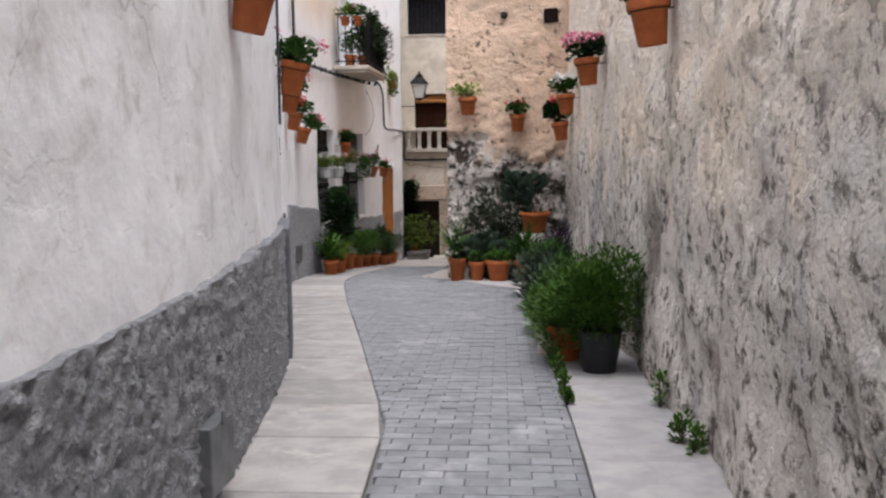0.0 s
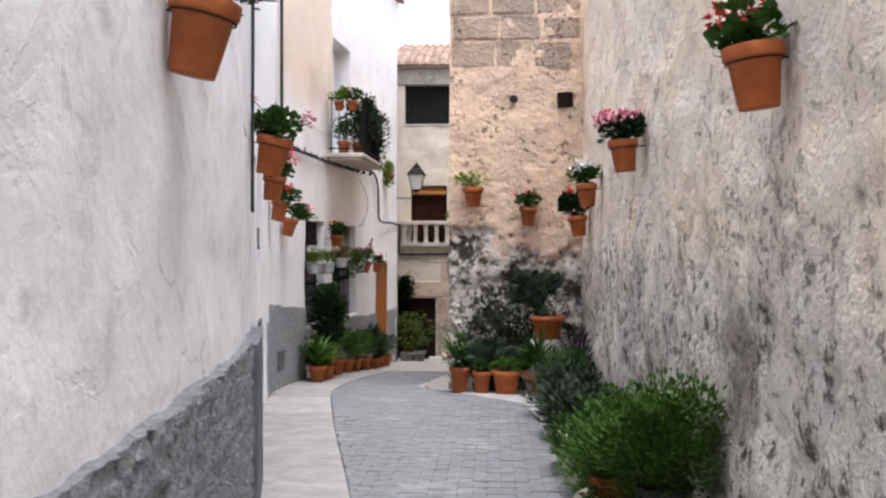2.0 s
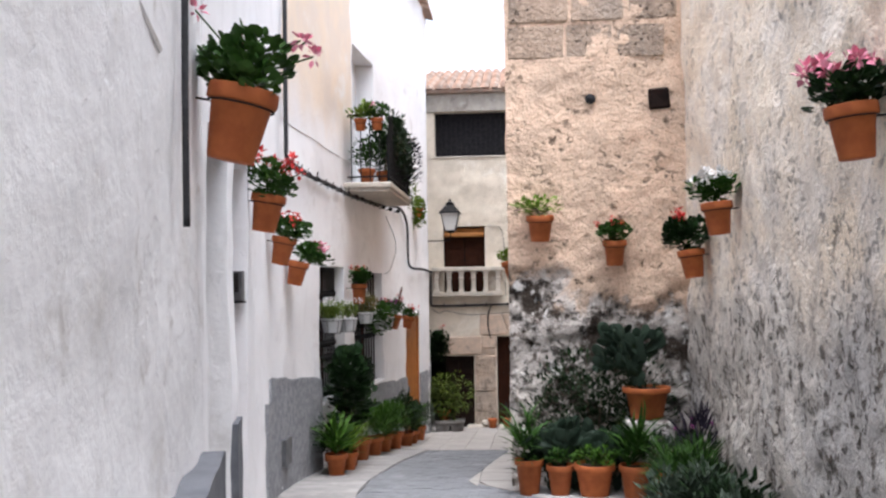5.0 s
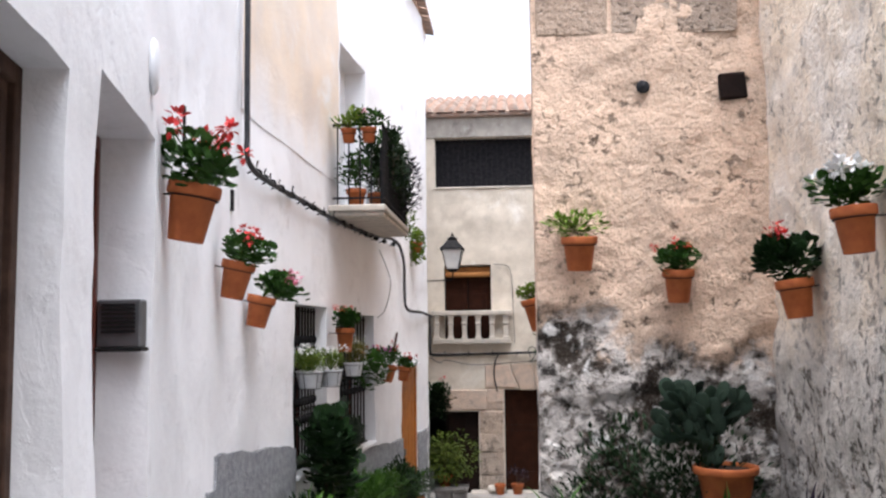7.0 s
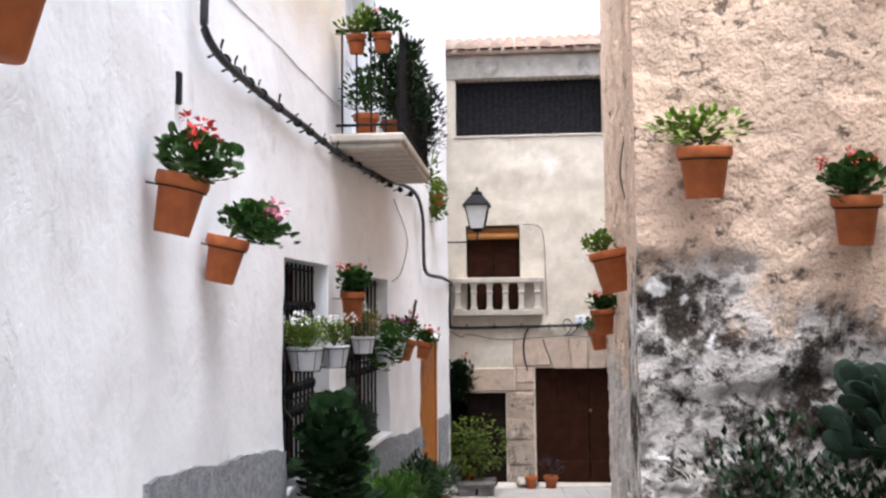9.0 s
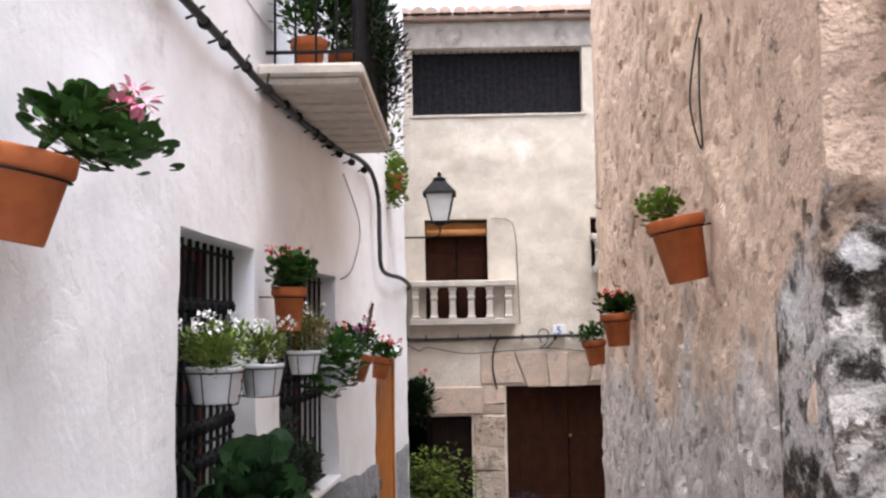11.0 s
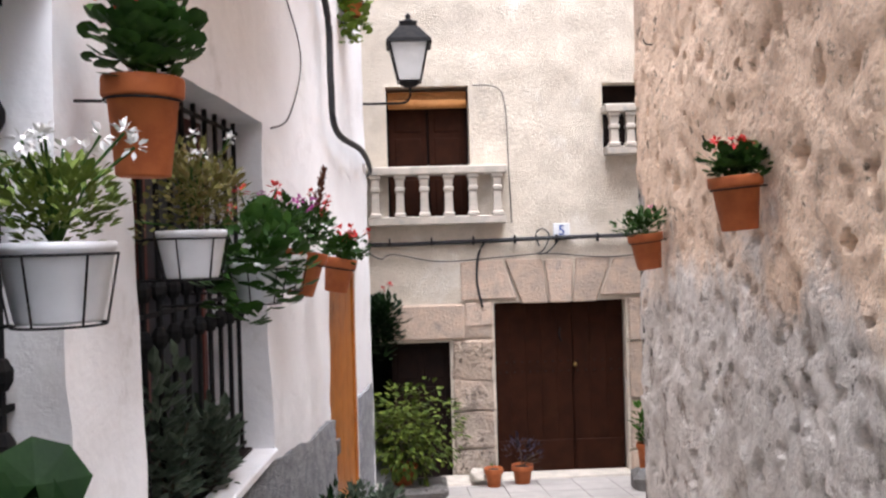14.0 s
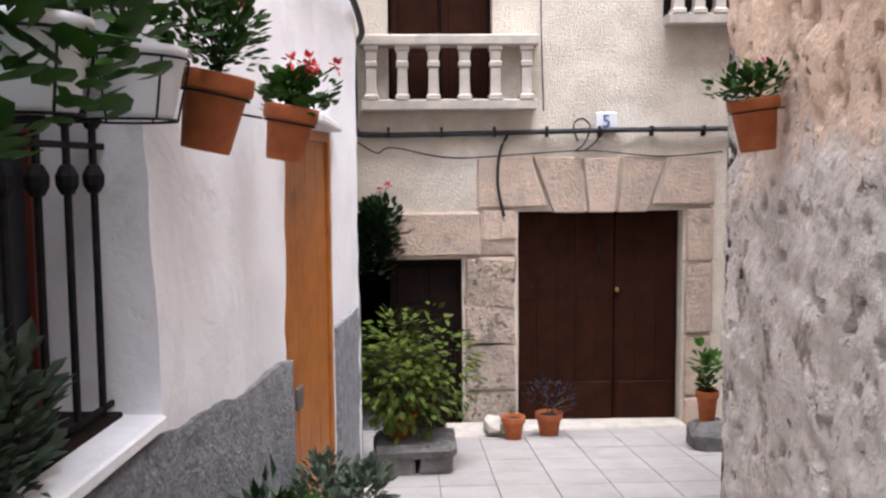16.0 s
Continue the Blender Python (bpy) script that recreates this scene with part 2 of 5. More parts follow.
WHITEPOT = mat("white_plastic", (0.74, 0.75, 0.76), (0.66, 0.67, 0.68), 0.45, 8, bump=0.05)
BLACKPOT = mat("black_plastic_pot", (0.018, 0.02, 0.022), (0.028, 0.03, 0.032), 0.5, 8, bump=0.1)
# near-black base: the missing light inside rooms and holes is painted in
DARK = mat("shade_black", (0.012, 0.012, 0.014), (0.02, 0.02, 0.022), 0.9, 6, bump=0.2)
REED = mat("dark_reed_screen", (0.012, 0.012, 0.014), (0.026, 0.024, 0.026), 0.9, 14, bump=0.6, bscale=30, spec=0.08)
ROOF = mat("weathered_clay_roof_tile", (0.58, 0.37, 0.27), (0.50, 0.40, 0.33), 0.85, 6, bump=0.4, bscale=30, stain=[(0.62, 0.58, 0.52), (0.20, 0.15, 0.12)], stain_scale=5, rand=0.35)
STEEL = mat("brushed_grey_steel", (0.20, 0.205, 0.215), (0.14, 0.145, 0.15), 0.45, 8, bump=0.1, metal=0.6)
LAMPGLASS = mat("frosted_lantern_glass", (0.62, 0.62, 0.60), (0.52, 0.52, 0.50), 0.35, 4, bump=0.05)
BALSTONE = mat("pale_cast_stone", (0.54, 0.48, 0.41), (0.43, 0.39, 0.33), 0.85, 8, bump=0.4, bscale=50, stain=(0.36, 0.34, 0.31), stain_scale=6)
ENAMEL = mat("white_glazed_plaque", (0.78, 0.79, 0.80), (0.70, 0.71, 0.73), 0.3, 6, bump=0.0)
BLUE = mat("cobalt_glaze", (0.05, 0.12, 0.36), (0.05, 0.10, 0.28), 0.3, 6, bump=0.0)
CREAMUP = mat("peach_limewash", (0.82, 0.69, 0.55), (0.76, 0.66, 0.56), 0.85, 2.0, bump=0.4, bscale=14, depth=0.02, stain=(0.84, 0.80, 0.76), stain_scale=0.6, fade=(3.35, 4.15, (0.87, 0.86, 0.86)))
BARK = mat("woody_stem", (0.10, 0.075, 0.05), (0.07, 0.05, 0.035), 0.9, 20, bump=0.5)


def leafmat(name, a, b, rough=0.5):
    return mat(name, a, b, rough, 14, 0.3, 0.7, bump=0.1, bscale=60, rand=0.15, spec=0.12)


L_GREEN = leafmat("geranium_leaf", (0.020, 0.058, 0.009), (0.042, 0.098, 0.015))
L_LIGHT = leafmat("light_green_leaf", (0.105, 0.18, 0.02), (0.18, 0.25, 0.035))
L_FERN = leafmat("asparagus_fern", (0.032, 0.085, 0.009), (0.062, 0.13, 0.015))
L_DARK = leafmat("dark_glossy_leaf", (0.006, 0.018, 0.005), (0.013, 0.034, 0.008), 0.5)
L_GREY = leafmat("grey_green_leaf", (0.026, 0.042, 0.027), (0.070, 0.092, 0.064))
L_CACTUS = leafmat("prickly_pear_pad", (0.012, 0.025, 0.015), (0.032, 0.050, 0.033))
L_OLIVE = leafmat("yellowing_foliage", (0.17, 0.18, 0.05), (0.20, 0.15, 0.06))
L_YELLOW = leafmat("yellow_green_shrub_leaf", (0.036, 0.066, 0.008), (0.115, 0.145, 0.018))
L_SAGE = leafmat("sage_grey_leaf", (0.052, 0.078, 0.050), (0.115, 0.145, 0.10))
L_PETUNIA = leafmat("petunia_leaf", (0.085, 0.135, 0.022), (0.18, 0.225, 0.05))
L_PURPLE = leafmat("purple_dark_leaf", (0.016, 0.011, 0.020), (0.030, 0.023, 0.038))
SPIKE = leafmat("rust_dry_flower", (0.14, 0.045, 0.022), (0.19, 0.075, 0.045))
F_RED = mat("red_petal", (0.62, 0.03, 0.025), (0.52, 0.05, 0.05), 0.6, 30, bump=0.0)
F_PINK = mat("pink_petal", (0.72, 0.20, 0.30), (0.66, 0.28, 0.36), 0.6, 30, bump=0.0)
F_WHITE = mat("white_petal", (0.80, 0.79, 0.77), (0.74, 0.72, 0.70), 0.6, 30, bump=0.0)
F_MAGENTA = mat("magenta_petal", (0.45, 0.05, 0.30), (0.55, 0.12, 0.42), 0.6, 30, bump=0.0)


# ---- mesh helpers ----
def obj(name, verts, faces, material, parent=None, label="", smooth=False, loc=None):
    me = bpy.data.meshes.new(name)
    me.from_pydata([tuple(v) for v in verts], [], faces)
    me.materials.append(material)
    if smooth:
        me.polygons.foreach_set("use_smooth", [True] * len(me.polygons))
    me.update()
    ob = new(name, me)
    if parent:
        ob.parent = parent
    if loc:
        ob.location = loc
    if label:
        ob["label"] = label
    return ob


def part(name, bm, material, parent, label="", smooth=False):
    me = bpy.data.meshes.new(name)
    bmesh.ops.recalc_face_normals(bm, faces=bm.faces)
    bm.to_mesh(me)
    bm.free()
    me.materials.append(material)
    if smooth:
        me.polygons.foreach_set("use_smooth", [True] * len(me.polygons))
    ob = new(name, me)
    ob.parent = parent
    if label:
        ob["label"] = label
    return ob


def empty(name, loc, label, category, group="", kind="", rz=0.0):
    ob = new(name)
    ob.empty_display_size = 0.1
    ob.location = loc
    ob.rotation_euler = (0, 0, rz)
    return tagged(ob, label, category, group, kind)


def box(bm, a, b, bevel=0.0, jitter=0.0, rnd=None):
    c = [(a[i] + b[i]) / 2 for i in range(3)]
    s = [abs(b[i] - a[i]) for i in range(3)]
    got = bmesh.ops.create_cube(bm, size=1.0, matrix=Matrix.Translation(c) @ Matrix.Diagonal((*s, 1)))
    vs = got["verts"]
    if bevel:
        es = list({e for v in vs for e in v.link_edges})
        res = bmesh.ops.bevel(bm, geom=es, offset=bevel, segments=1, affect="EDGES", profile=0.5)
        vs = res["verts"]
    if jitter:
        for v in vs:
            v.co += Vector([rnd.uniform(-jitter, jitter) for _ in range(3)])
    return bm


def boxm(a, b, bevel=0.0, jitter=0.0, rnd=None):
    return box(bmesh.new(), a, b, bevel, jitter, rnd)


def lathe(profile, seg=20, wobble=0.0, rnd=None):
    bm = bmesh.new()
    rings = []
    for r, z in profile:
        if r < 1e-5:
            rings.append([bm.verts.new((0, 0, z))])
        else:
            rings.append([bm.verts.new((r * math.cos(2 * math.pi * k / seg), r * math.sin(2 * math.pi * k / seg), z)) for k in range(seg)])
    for a, b in zip(rings, rings[1:]):
        for k in range(seg):
            k2 = (k + 1) % seg
            if len(a) == 1 and len(b) == 1:
                continue
            if len(a) == 1:
                bm.faces.new((a[0], b[k], b[k2]))
            elif len(b) == 1:
                bm.faces.new((a[k], a[k2], b[0]))
            else:
                bm.faces.new((a[k], a[k2], b[k2], b[k]))
    return bm


def tube(bm, pts, r, seg=6, closed=False):
    pts = [Vector(p) for p in pts]
    rings = []
    for i, p in enumerate(pts):
        d = (pts[min(i + 1, len(pts) - 1)] - pts[max(i - 1, 0)])
        d = d.normalized() if d.length > 1e-9 else Vector((0, 0, 1))
        u = d.cross(Vector((0, 0, 1)) if abs(d.z) < 0.9 else Vector((1, 0, 0))).normalized()
        w = d.cross(u)
        rr = r[i] if isinstance(r, (list, tuple)) else r
        rings.append([bm.verts.new(p + rr * (u * math.cos(2 * math.pi * k / seg) + w * math.sin(2 * math.pi * k / seg))) for k in range(seg)])
    for a, b in zip(rings, rings[1:]):
        for k in range(seg):
            bm.faces.new((a[k], a[(k + 1) % seg], b[(k + 1) % seg], b[k]))
    bm.faces.new(rings[0])
    bm.faces.new(rings[-1])
    return bm


def bend(pts, n=6):
    """A smooth curve through the points."""
    pts = [Vector(p) for p in pts]
    out = []
    for i in range(len(pts) - 1):
        p0, p1, p2, p3 = pts[max(i - 1, 0)], pts[i], pts[i + 1], pts[min(i + 2, len(pts) - 1)]
        for k in range(n):
            t = k / n
            out.append(0.5 * ((2 * p1) + (p2 - p0) * t + (2 * p0 - 5 * p1 + 4 * p2 - p3) * t * t + (3 * p1 - p0 - 3 * p2 + p3) * t ** 3))
    return out + [pts[-1]]


def fbm(x, y, z, octaves=4):
    return noise.fractal(Vector((x, y, z)), 0.9, 2.1, octaves)


GY = [(-12, 0.25), (0, 0.03), (4, -0.01), (5, -0.04), (6.85, -0.20), (10, -0.38), (14.2, -0.63), (18, -0.98), (22, -1.40), (26.45, -1.84), (40, -1.9)]


def ground(y):
    for (a, za), (b, zb) in zip(GY, GY[1:]):
        if y <= b:
            return za + (zb - za) * max(0.0, (y - a)) / (b - a)
    return GY[-1][1]


class Line:
    """A polyline in plan, by arc length."""

    def __init__(self, pts, smooth=0):
        self.p = [Vector((x, y)) for x, y in pts]
        if smooth:
            self.p = [Vector((q.x, q.y)) for q in bend([(x, y, 0) for x, y in pts], smooth)]
        self.s = [0.0]
        for a, b in zip(self.p, self.p[1:]):
            self.s.append(self.s[-1] + (b - a).length)

    def at(self, s):
        for i in range(len(self.p) - 1):
            if s <= self.s[i + 1] or i == len(self.p) - 2:
                t = (s - self.s[i]) / (self.s[i + 1] - self.s[i])
                d = (self.p[i + 1] - self.p[i]).normalized()
                return self.p[i] + (self.p[i + 1] - self.p[i]) * t, d

    def sy(self, y):
        """The arc length at which the line passes y."""
        best = min(range(1001), key=lambda k: abs(self.at(self.s[-1] * k / 1000)[0].y - y))
        return self.s[-1] * best / 1000

    def xy(self, y):
        return self.at(self.sy(y))[0].x


def wall(name, line, z0, z1, material, side=1, thick=0.4, step=0.1, openings=(), relief=None, label="", parent=None, cap=None, kind="structure"):
    """A wall along a line, with openings (s0, s1, z0, z1) right through it. side 1: its face looks to the right of the line."""
    total = line.s[-1]

    def ticks(a, b, extra):
        k = max(1, round((b - a) / step))
        got = [a + (b - a) * i / k for i in range(k + 1)]
        for e in extra:
            if a < e < b:
                j = min(range(len(got)), key=lambda q: abs(got[q] - e))
                if 0 < j < len(got) - 1 and abs(got[j] - e) < step * 0.49:
                    got[j] = e
                else:
                    got.append(e)
        return sorted(set(got))
    ss = ticks(0.0, total, [v for o in openings for v in o[:2]])
    zs = ticks(z0, z1, [v for o in openings for v in o[2:]]) if cap is None else [i / max(1, round((z1 - z0) / step)) for i in range(max(1, round((z1 - z0) / step)) + 1)]
    ns, nzz = len(ss), len(zs)

    def solid(i, j):
        if i < 0 or j < 0 or i >= ns - 1 or j >= nzz - 1:
            return False
        s, z = (ss[i] + ss[i + 1]) / 2, (zs[j] + zs[j + 1]) / 2
        return not any(o[0] < s < o[1] and o[2] < z < o[3] for o in openings)
    verts = []
    for i, s in enumerate(ss):
        p, d = line.at(s)
        n2 = Vector((d.y, -d.x)) * side
        for z in zs:
            zz = z if cap is None else cap[0](p.y) + (cap[1](s) - cap[0](p.y)) * z
            off = relief(p.x, p.y, zz) if relief else 0.0
            verts.append((p.x + n2.x * off, p.y + n2.y * off, zz))
    m = len(verts)
    for s in ss:
        p, d = line.at(s)
        n2 = Vector((d.y, -d.x)) * side
        for z in zs:
            zz = z if cap is None else cap[0](p.y) + (cap[1](s) - cap[0](p.y)) * z
            verts.append((p.x - n2.x * thick, p.y - n2.y * thick, zz))
    faces = []

    def q(i, j):
        return i * nzz + j

    def add(*f):
        faces.append(f if side > 0 else f[::-1])
    for i in range(ns - 1):
        for j in range(nzz - 1):
            if not solid(i, j):
                continue
            a, b, c, d = q(i, j), q(i + 1, j), q(i + 1, j + 1), q(i, j + 1)
            add(a, b, c, d)
            add(m + d, m + c, m + b, m + a)
            if not solid(i - 1, j):
                add(a, d, m + d, m + a)
            if not solid(i + 1, j):
                add(c, b, m + b, m + c)
            if not solid(i, j - 1):
                add(b, a, m + a, m + b)
            if not solid(i, j + 1):
                add(d, c, m + c, m + d)
    ob = obj(name, verts, faces, material, parent, smooth=True)
    ob.data.set_sharp_from_angle(angle=radians(50))
    if not parent:
        tagged(ob, label, "wall", kind=kind)
    return ob


def uneven(amp, scale, fine=0.0, seed=0.0):
    def f(x, y, z):
        v = amp * fbm(x * scale + seed, y * scale, z * scale, 4)
        if fine:
            v += fine * fbm(x * scale * 6 + 9, y * scale * 6, z * scale * 6 + seed, 3)
        return v
    return f


def pitted(amp, seed):
    """Rubble: humps with hollows knocked out of them."""
    def f(x, y, z):
        a = fbm(x * 1.3 + seed, y * 1.3, z * 1.3, 4)
        where = max(0.0, min(1.0, 0.5 + 1.6 * fbm(x * 0.7 + seed, y * 0.7 + 4, z * 0.7, 2) + 0.25 * (1.4 - z)))
        b = fbm(x * 8 + seed, y * 8, z * 8, 3)
        m = fbm(x * 3.4 + seed, y * 3.4 + 2, z * 3.4, 3)
        pit = max(0.0, b - 0.30) * 1.6
        return amp * (0.7 * a + 0.30 * b * where + 0.28 * m) - amp * 1.5 * pit * where
    return f


def rotted(seed):
    """Ochre lime above; below a ragged line the facing has fallen off and the rubble is eaten into holes."""
    def f(x, y, z):
        bare = max(0.0, min(1.0, (1.35 + 0.8 * fbm(x * 1.1 + seed, 3.0, z * 1.1, 3) - z) * 5.0))
        a = fbm(x * 1.4 + seed, y, z * 1.4, 4)
        b = fbm(x * 10 + seed, y, z * 10, 3)
        c = fbm(x * 5 + seed, y + 5, z * 6, 3)
        up = 0.028 * a + 0.014 * c - 0.05 * max(0.0, b - 0.42)
        low = -0.045 + 0.03 * a + 0.035 * c + 0.02 * b - 0.13 * max(0.0, b - 0.18)
        return up + (low - up) * bare
    return f


def lumpy(amp, seed):
    """Old plaster over rubble: soft lumps and scattered finger-deep holes at every height."""
    def f(x, y, z):
        a = fbm(x * 1.6 + seed, y * 1.6, z * 1.6, 4)
        b = fbm(x * 5 + seed, y * 5, z * 5, 2)
        rough = max(0.0, min(1.0, 0.45 + 0.5 * (z - 1.0)))
        d = fbm(x * 11 + seed, y * 11 + 3, z * 11, 2)
        hole = max(0.0, fbm(x * 8 + seed, y * 8 + 7, z * 7.5, 2) - 0.40)
        return amp * (0.7 * a + 0.26 * b + 0.16 * d * rough) - amp * 4.6 * hole
    return f


# ---- the street: one sheet of ground, falling towards the end house ----
gx = [-60, -30, -12, -6, -4, -3, -2, -1, 0, 1, 2, 4, 8, 14, 30, 60]
gys = [-60, -12, -6] + [v * 0.5 for v in range(-4, 60)] + [34, 40, 80]
gv = [(x, y, ground(y) - 0.035) for y in gys for x in gx]
gf = [(j * len(gx) + i, j * len(gx) + i + 1, (j + 1) * len(gx) + i + 1, (j + 1) * len(gx) + i) for j in range(len(gys) - 1) for i in range(len(gx) - 1)]
tagged(obj("ground", gv, gf, JOINT), "bed of dark sand under the sloping lane", "ground", kind="structure")

# plan lines of the walls
HOUSE_A = Line([(-1.21, -6.0), (-1.23, 0.0), (-1.25, 2.2), (-1.32, 3.9), (-1.45, 5.1), (-1.65, 6.4), (-1.86, 7.5), (-2.08, 8.45)], 8)
HOUSE_B = Line([(-2.10, 8.46), (-2.36, 9.7), (-2.70, 11.12), (-3.02, 12.4), (-3.27, 13.8), (-3.36, 15.2), (-3.36, 16.6), (-3.31, 18.2), (-3.13, 20.7), (-2.90, 22.2), (-2.76, 23.25), (-2.68, 24.2), (-2.74, 25.25)])
RIGHT = Line([(1.05, -6.0), (1.03, 3.0), (1.04, 8.0), (1.04, 12.0), (1.06, 15.2)])
FACE = Line([(-0.88, 14.86), (1.3, 14.86)])
FLANK = Line([(-0.875, 15.02), (-0.62, 17.2), (-0.42, 20.3), (-0.28, 22.6), (-0.20, 23.7)])
END = Line([(-6.5, 26.45), (3.5, 26.45)])

wall("wall_curved_house", HOUSE_A, -0.7, 4.7, PLASTER, 1, 0.5, 0.12, relief=uneven(0.035, 0.9, 0.006), label="curved limewashed house wall with hairline cracks")
B_DOOR_A = (HOUSE_B.sy(8.66), HOUSE_B.sy(9.66), -0.9, 2.25)
B_DOOR_B = (HOUSE_B.sy(10.02), HOUSE_B.sy(11.1), -0.9, 2.36)
B_WIN1 = (HOUSE_B.sy(16.6), HOUSE_B.sy(18.1), 0.0, 1.80)
B_WIN2 = (HOUSE_B.sy(18.70), HOUSE_B.sy(20.7), -0.10, 1.74)
B_DOOR_C = (HOUSE_B.sy(22.2), HOUSE_B.sy(23.25), -1.9, 0.92)
B_BALC = (HOUSE_B.sy(18.7), HOUSE_B.sy(20.2), 3.12, 5.3)
wall("wall_white_house", HOUSE_B, -2.2, 7.5, WHITEWASH, 1, 0.45, 0.12, [B_DOOR_A, B_DOOR_B, B_WIN1, B_WIN2, B_DOOR_C, B_BALC], uneven(0.03, 0.8, 0.008, 4.0),
     label="long whitewashed house wall with grilled windows and doors")
wall("wall_garden", RIGHT, -1.0, 4.95, GREYSTONE, -1, 0.6, 0.055, relief=pitted(0.06, 3.0), label="tall pitted grey lime and rubble wall, stained and worn")
stone = wall("wall_stone_house_face", FACE, -1.3, 6.4, STONE, 1, 0.5, 0.03, relief=rotted(8.0), label="ochre rubble wall of an old stone house, pitted below")
wall("wall_stone_house_flank", FLANK, -2.3, 6.4, FLANKSTONE, -1, 0.5, 0.03, relief=lumpy(0.055, 15.0), label="ochre plastered flank of the old stone house")
END_OPEN = [(6.5 - 1.26, 6.5 + 0.34, -2.3, 0.31), (6.5 - 3.3, 6.5 - 1.80, -2.3, -0.17), (6.5 - 3.3, 6.5 - 2.62, -0.30, 0.28), (6.5 - 2.49, 6.5 - 1.50, 1.28, 2.86),
            (6.5 - 2.66, 6.5 + 0.06, 4.57, 5.64), (6.5 + 0.12, 6.5 + 0.75, 2.1, 2.9)]
endwall = wall("wall_end_house", END, -2.6, 6.09, CREAM, 1, 0.45, 0.09, END_OPEN, uneven(0.022, 2.2, 0.012, 2.0), label="cream rendered front of the house that closes the lane")

# plain walls that close the place
wall("wall_behind", Line([(3, -6.0), (-3, -6.0)]), -0.5, 6.5, PLASTER, 1, 0.4, 1.0, label="plain whitewashed wall across the lane")
wall("wall_stone_house_back", Line([(-0.20, 23.7), (3.5, 23.8)]), -2.3, 6.4, STONE, -1, 0.4, 0.3, label="back wall of the stone house")
wall("wall_white_house_return", Line([(-2.74, 25.25), (-6.5, 25.3)]), -2.3, 7.5, PLASTER, 1, 0.4, 0.3, label="return of the white house into a side passage")
wall("wall_passage_end", Line([(-6.5, 25.2), (-6.5, 26.6)]), -2.3, 6.0, PLASTER, 1, 0.3, 0.5, label="wall closing the side passage")
wall("wall_yard_end", Line([(3.5, 26.6), (3.5, 23.6)]), -2.3, 6.0, PLASTER, 1, 0.3, 0.5, label="wall closing the yard corner")


def slab(name, a, b, material, label, cat="ceiling"):
    return tagged(part(name, boxm(a, b, 0.01), material, None), label, cat, kind="structure")


slab("roof_stone_house", (-0.1, 15.2, 6.4), (3.5, 23.6, 6.5), ROOF, "flat clay roof over the old stone house", "roof")
slab("roof_curved_house", (-6.0, -6.2, 4.6), (-2.1, 8.4, 4.72), ROOF, "clay roof of the curved house", "roof")
slab("roof_white_house", (-7.0, 8.5, 7.5), (-3.3, 25.6, 7.6), ROOF, "clay roof with a short eave over the white house", "roof")
# rooms behind the openings, their indoor shade put into a near-black colour
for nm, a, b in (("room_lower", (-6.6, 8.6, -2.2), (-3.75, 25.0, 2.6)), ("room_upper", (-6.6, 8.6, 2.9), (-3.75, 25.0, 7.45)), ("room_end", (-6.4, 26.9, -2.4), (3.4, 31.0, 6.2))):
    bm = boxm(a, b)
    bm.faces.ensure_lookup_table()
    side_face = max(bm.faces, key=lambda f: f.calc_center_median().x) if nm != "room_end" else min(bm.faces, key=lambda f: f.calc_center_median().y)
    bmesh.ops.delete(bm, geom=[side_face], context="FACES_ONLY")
    tagged(part(nm, bm, DARK, None), "room shell behind the openings, indoor shade painted near black", "interior wall", kind="structure")


# ---- dados ----
def base(y):
    return ground(y) - 0.15


def dado(name, line, y0, y1, top, material, label, proud=0.03, rough=0.015, step=0.06, scale=5.0):
    s0, s1 = line.sy(y0), line.sy(y1)
    k = max(2, int((s1 - s0) / 0.25))
    pts = [line.at(s0 + (s1 - s0) * i / k)[0] for i in range(k + 1)]
    ln = Line([(p.x, p.y) for p in pts])
    tops = lambda s: top(ln.at(s)[0].y) + 0.03 * fbm(s * 2.0, 1.0, 3.0)
    w = wall(name, ln, 0.0, 1.2, material, 1, 0.06, step, relief=lambda x, y, z: proud + rough * fbm(x * scale, y * scale, z * scale, 4), label=label, cap=(base, tops))
    return tagged(w, label, "dado", kind="structure")


dado("dado_curved_house", HOUSE_A, -5.9, 7.28, lambda y: 1.02 - 0.016 * y, STUCCO, "rough grey roughcast dado along the curved wall", 0.05, 0.026, 0.028, 26.0)
dado("dado_curved_house_end", HOUSE_A, 7.29, 8.42, lambda y: 0.86, GREYPAINT, "smooth dark grey painted dado", 0.085, 0.004)
dado("dado_door_pier", HOUSE_B, 9.68, 10.0, lambda y: 0.78, GREYPAINT, "smooth dark grey painted dado between two doors", 0.035, 0.004)
dado("dado_white_house", HOUSE_B, 13.3, 16.58, lambda y: 0.50 - 0.10 * (y - 14.9) - (0.25 if y < 13.7 else 0.0), STUCCO, "patched grey cement dado under the white wall", 0.025, 0.015)
dado("dado_window", HOUSE_B, 18.2, 22.18, lambda y: -0.10 - 0.04 * (y - 18.9), STUCCO, "grey roughcast dado under the window", 0.03, 0.012, 0.05, 16.0)
dado("dado_corner", HOUSE_B, 23.28, 25.2, lambda y: -0.27, STUCCO, "grey cement dado at the house corner", 0.02, 0.01)

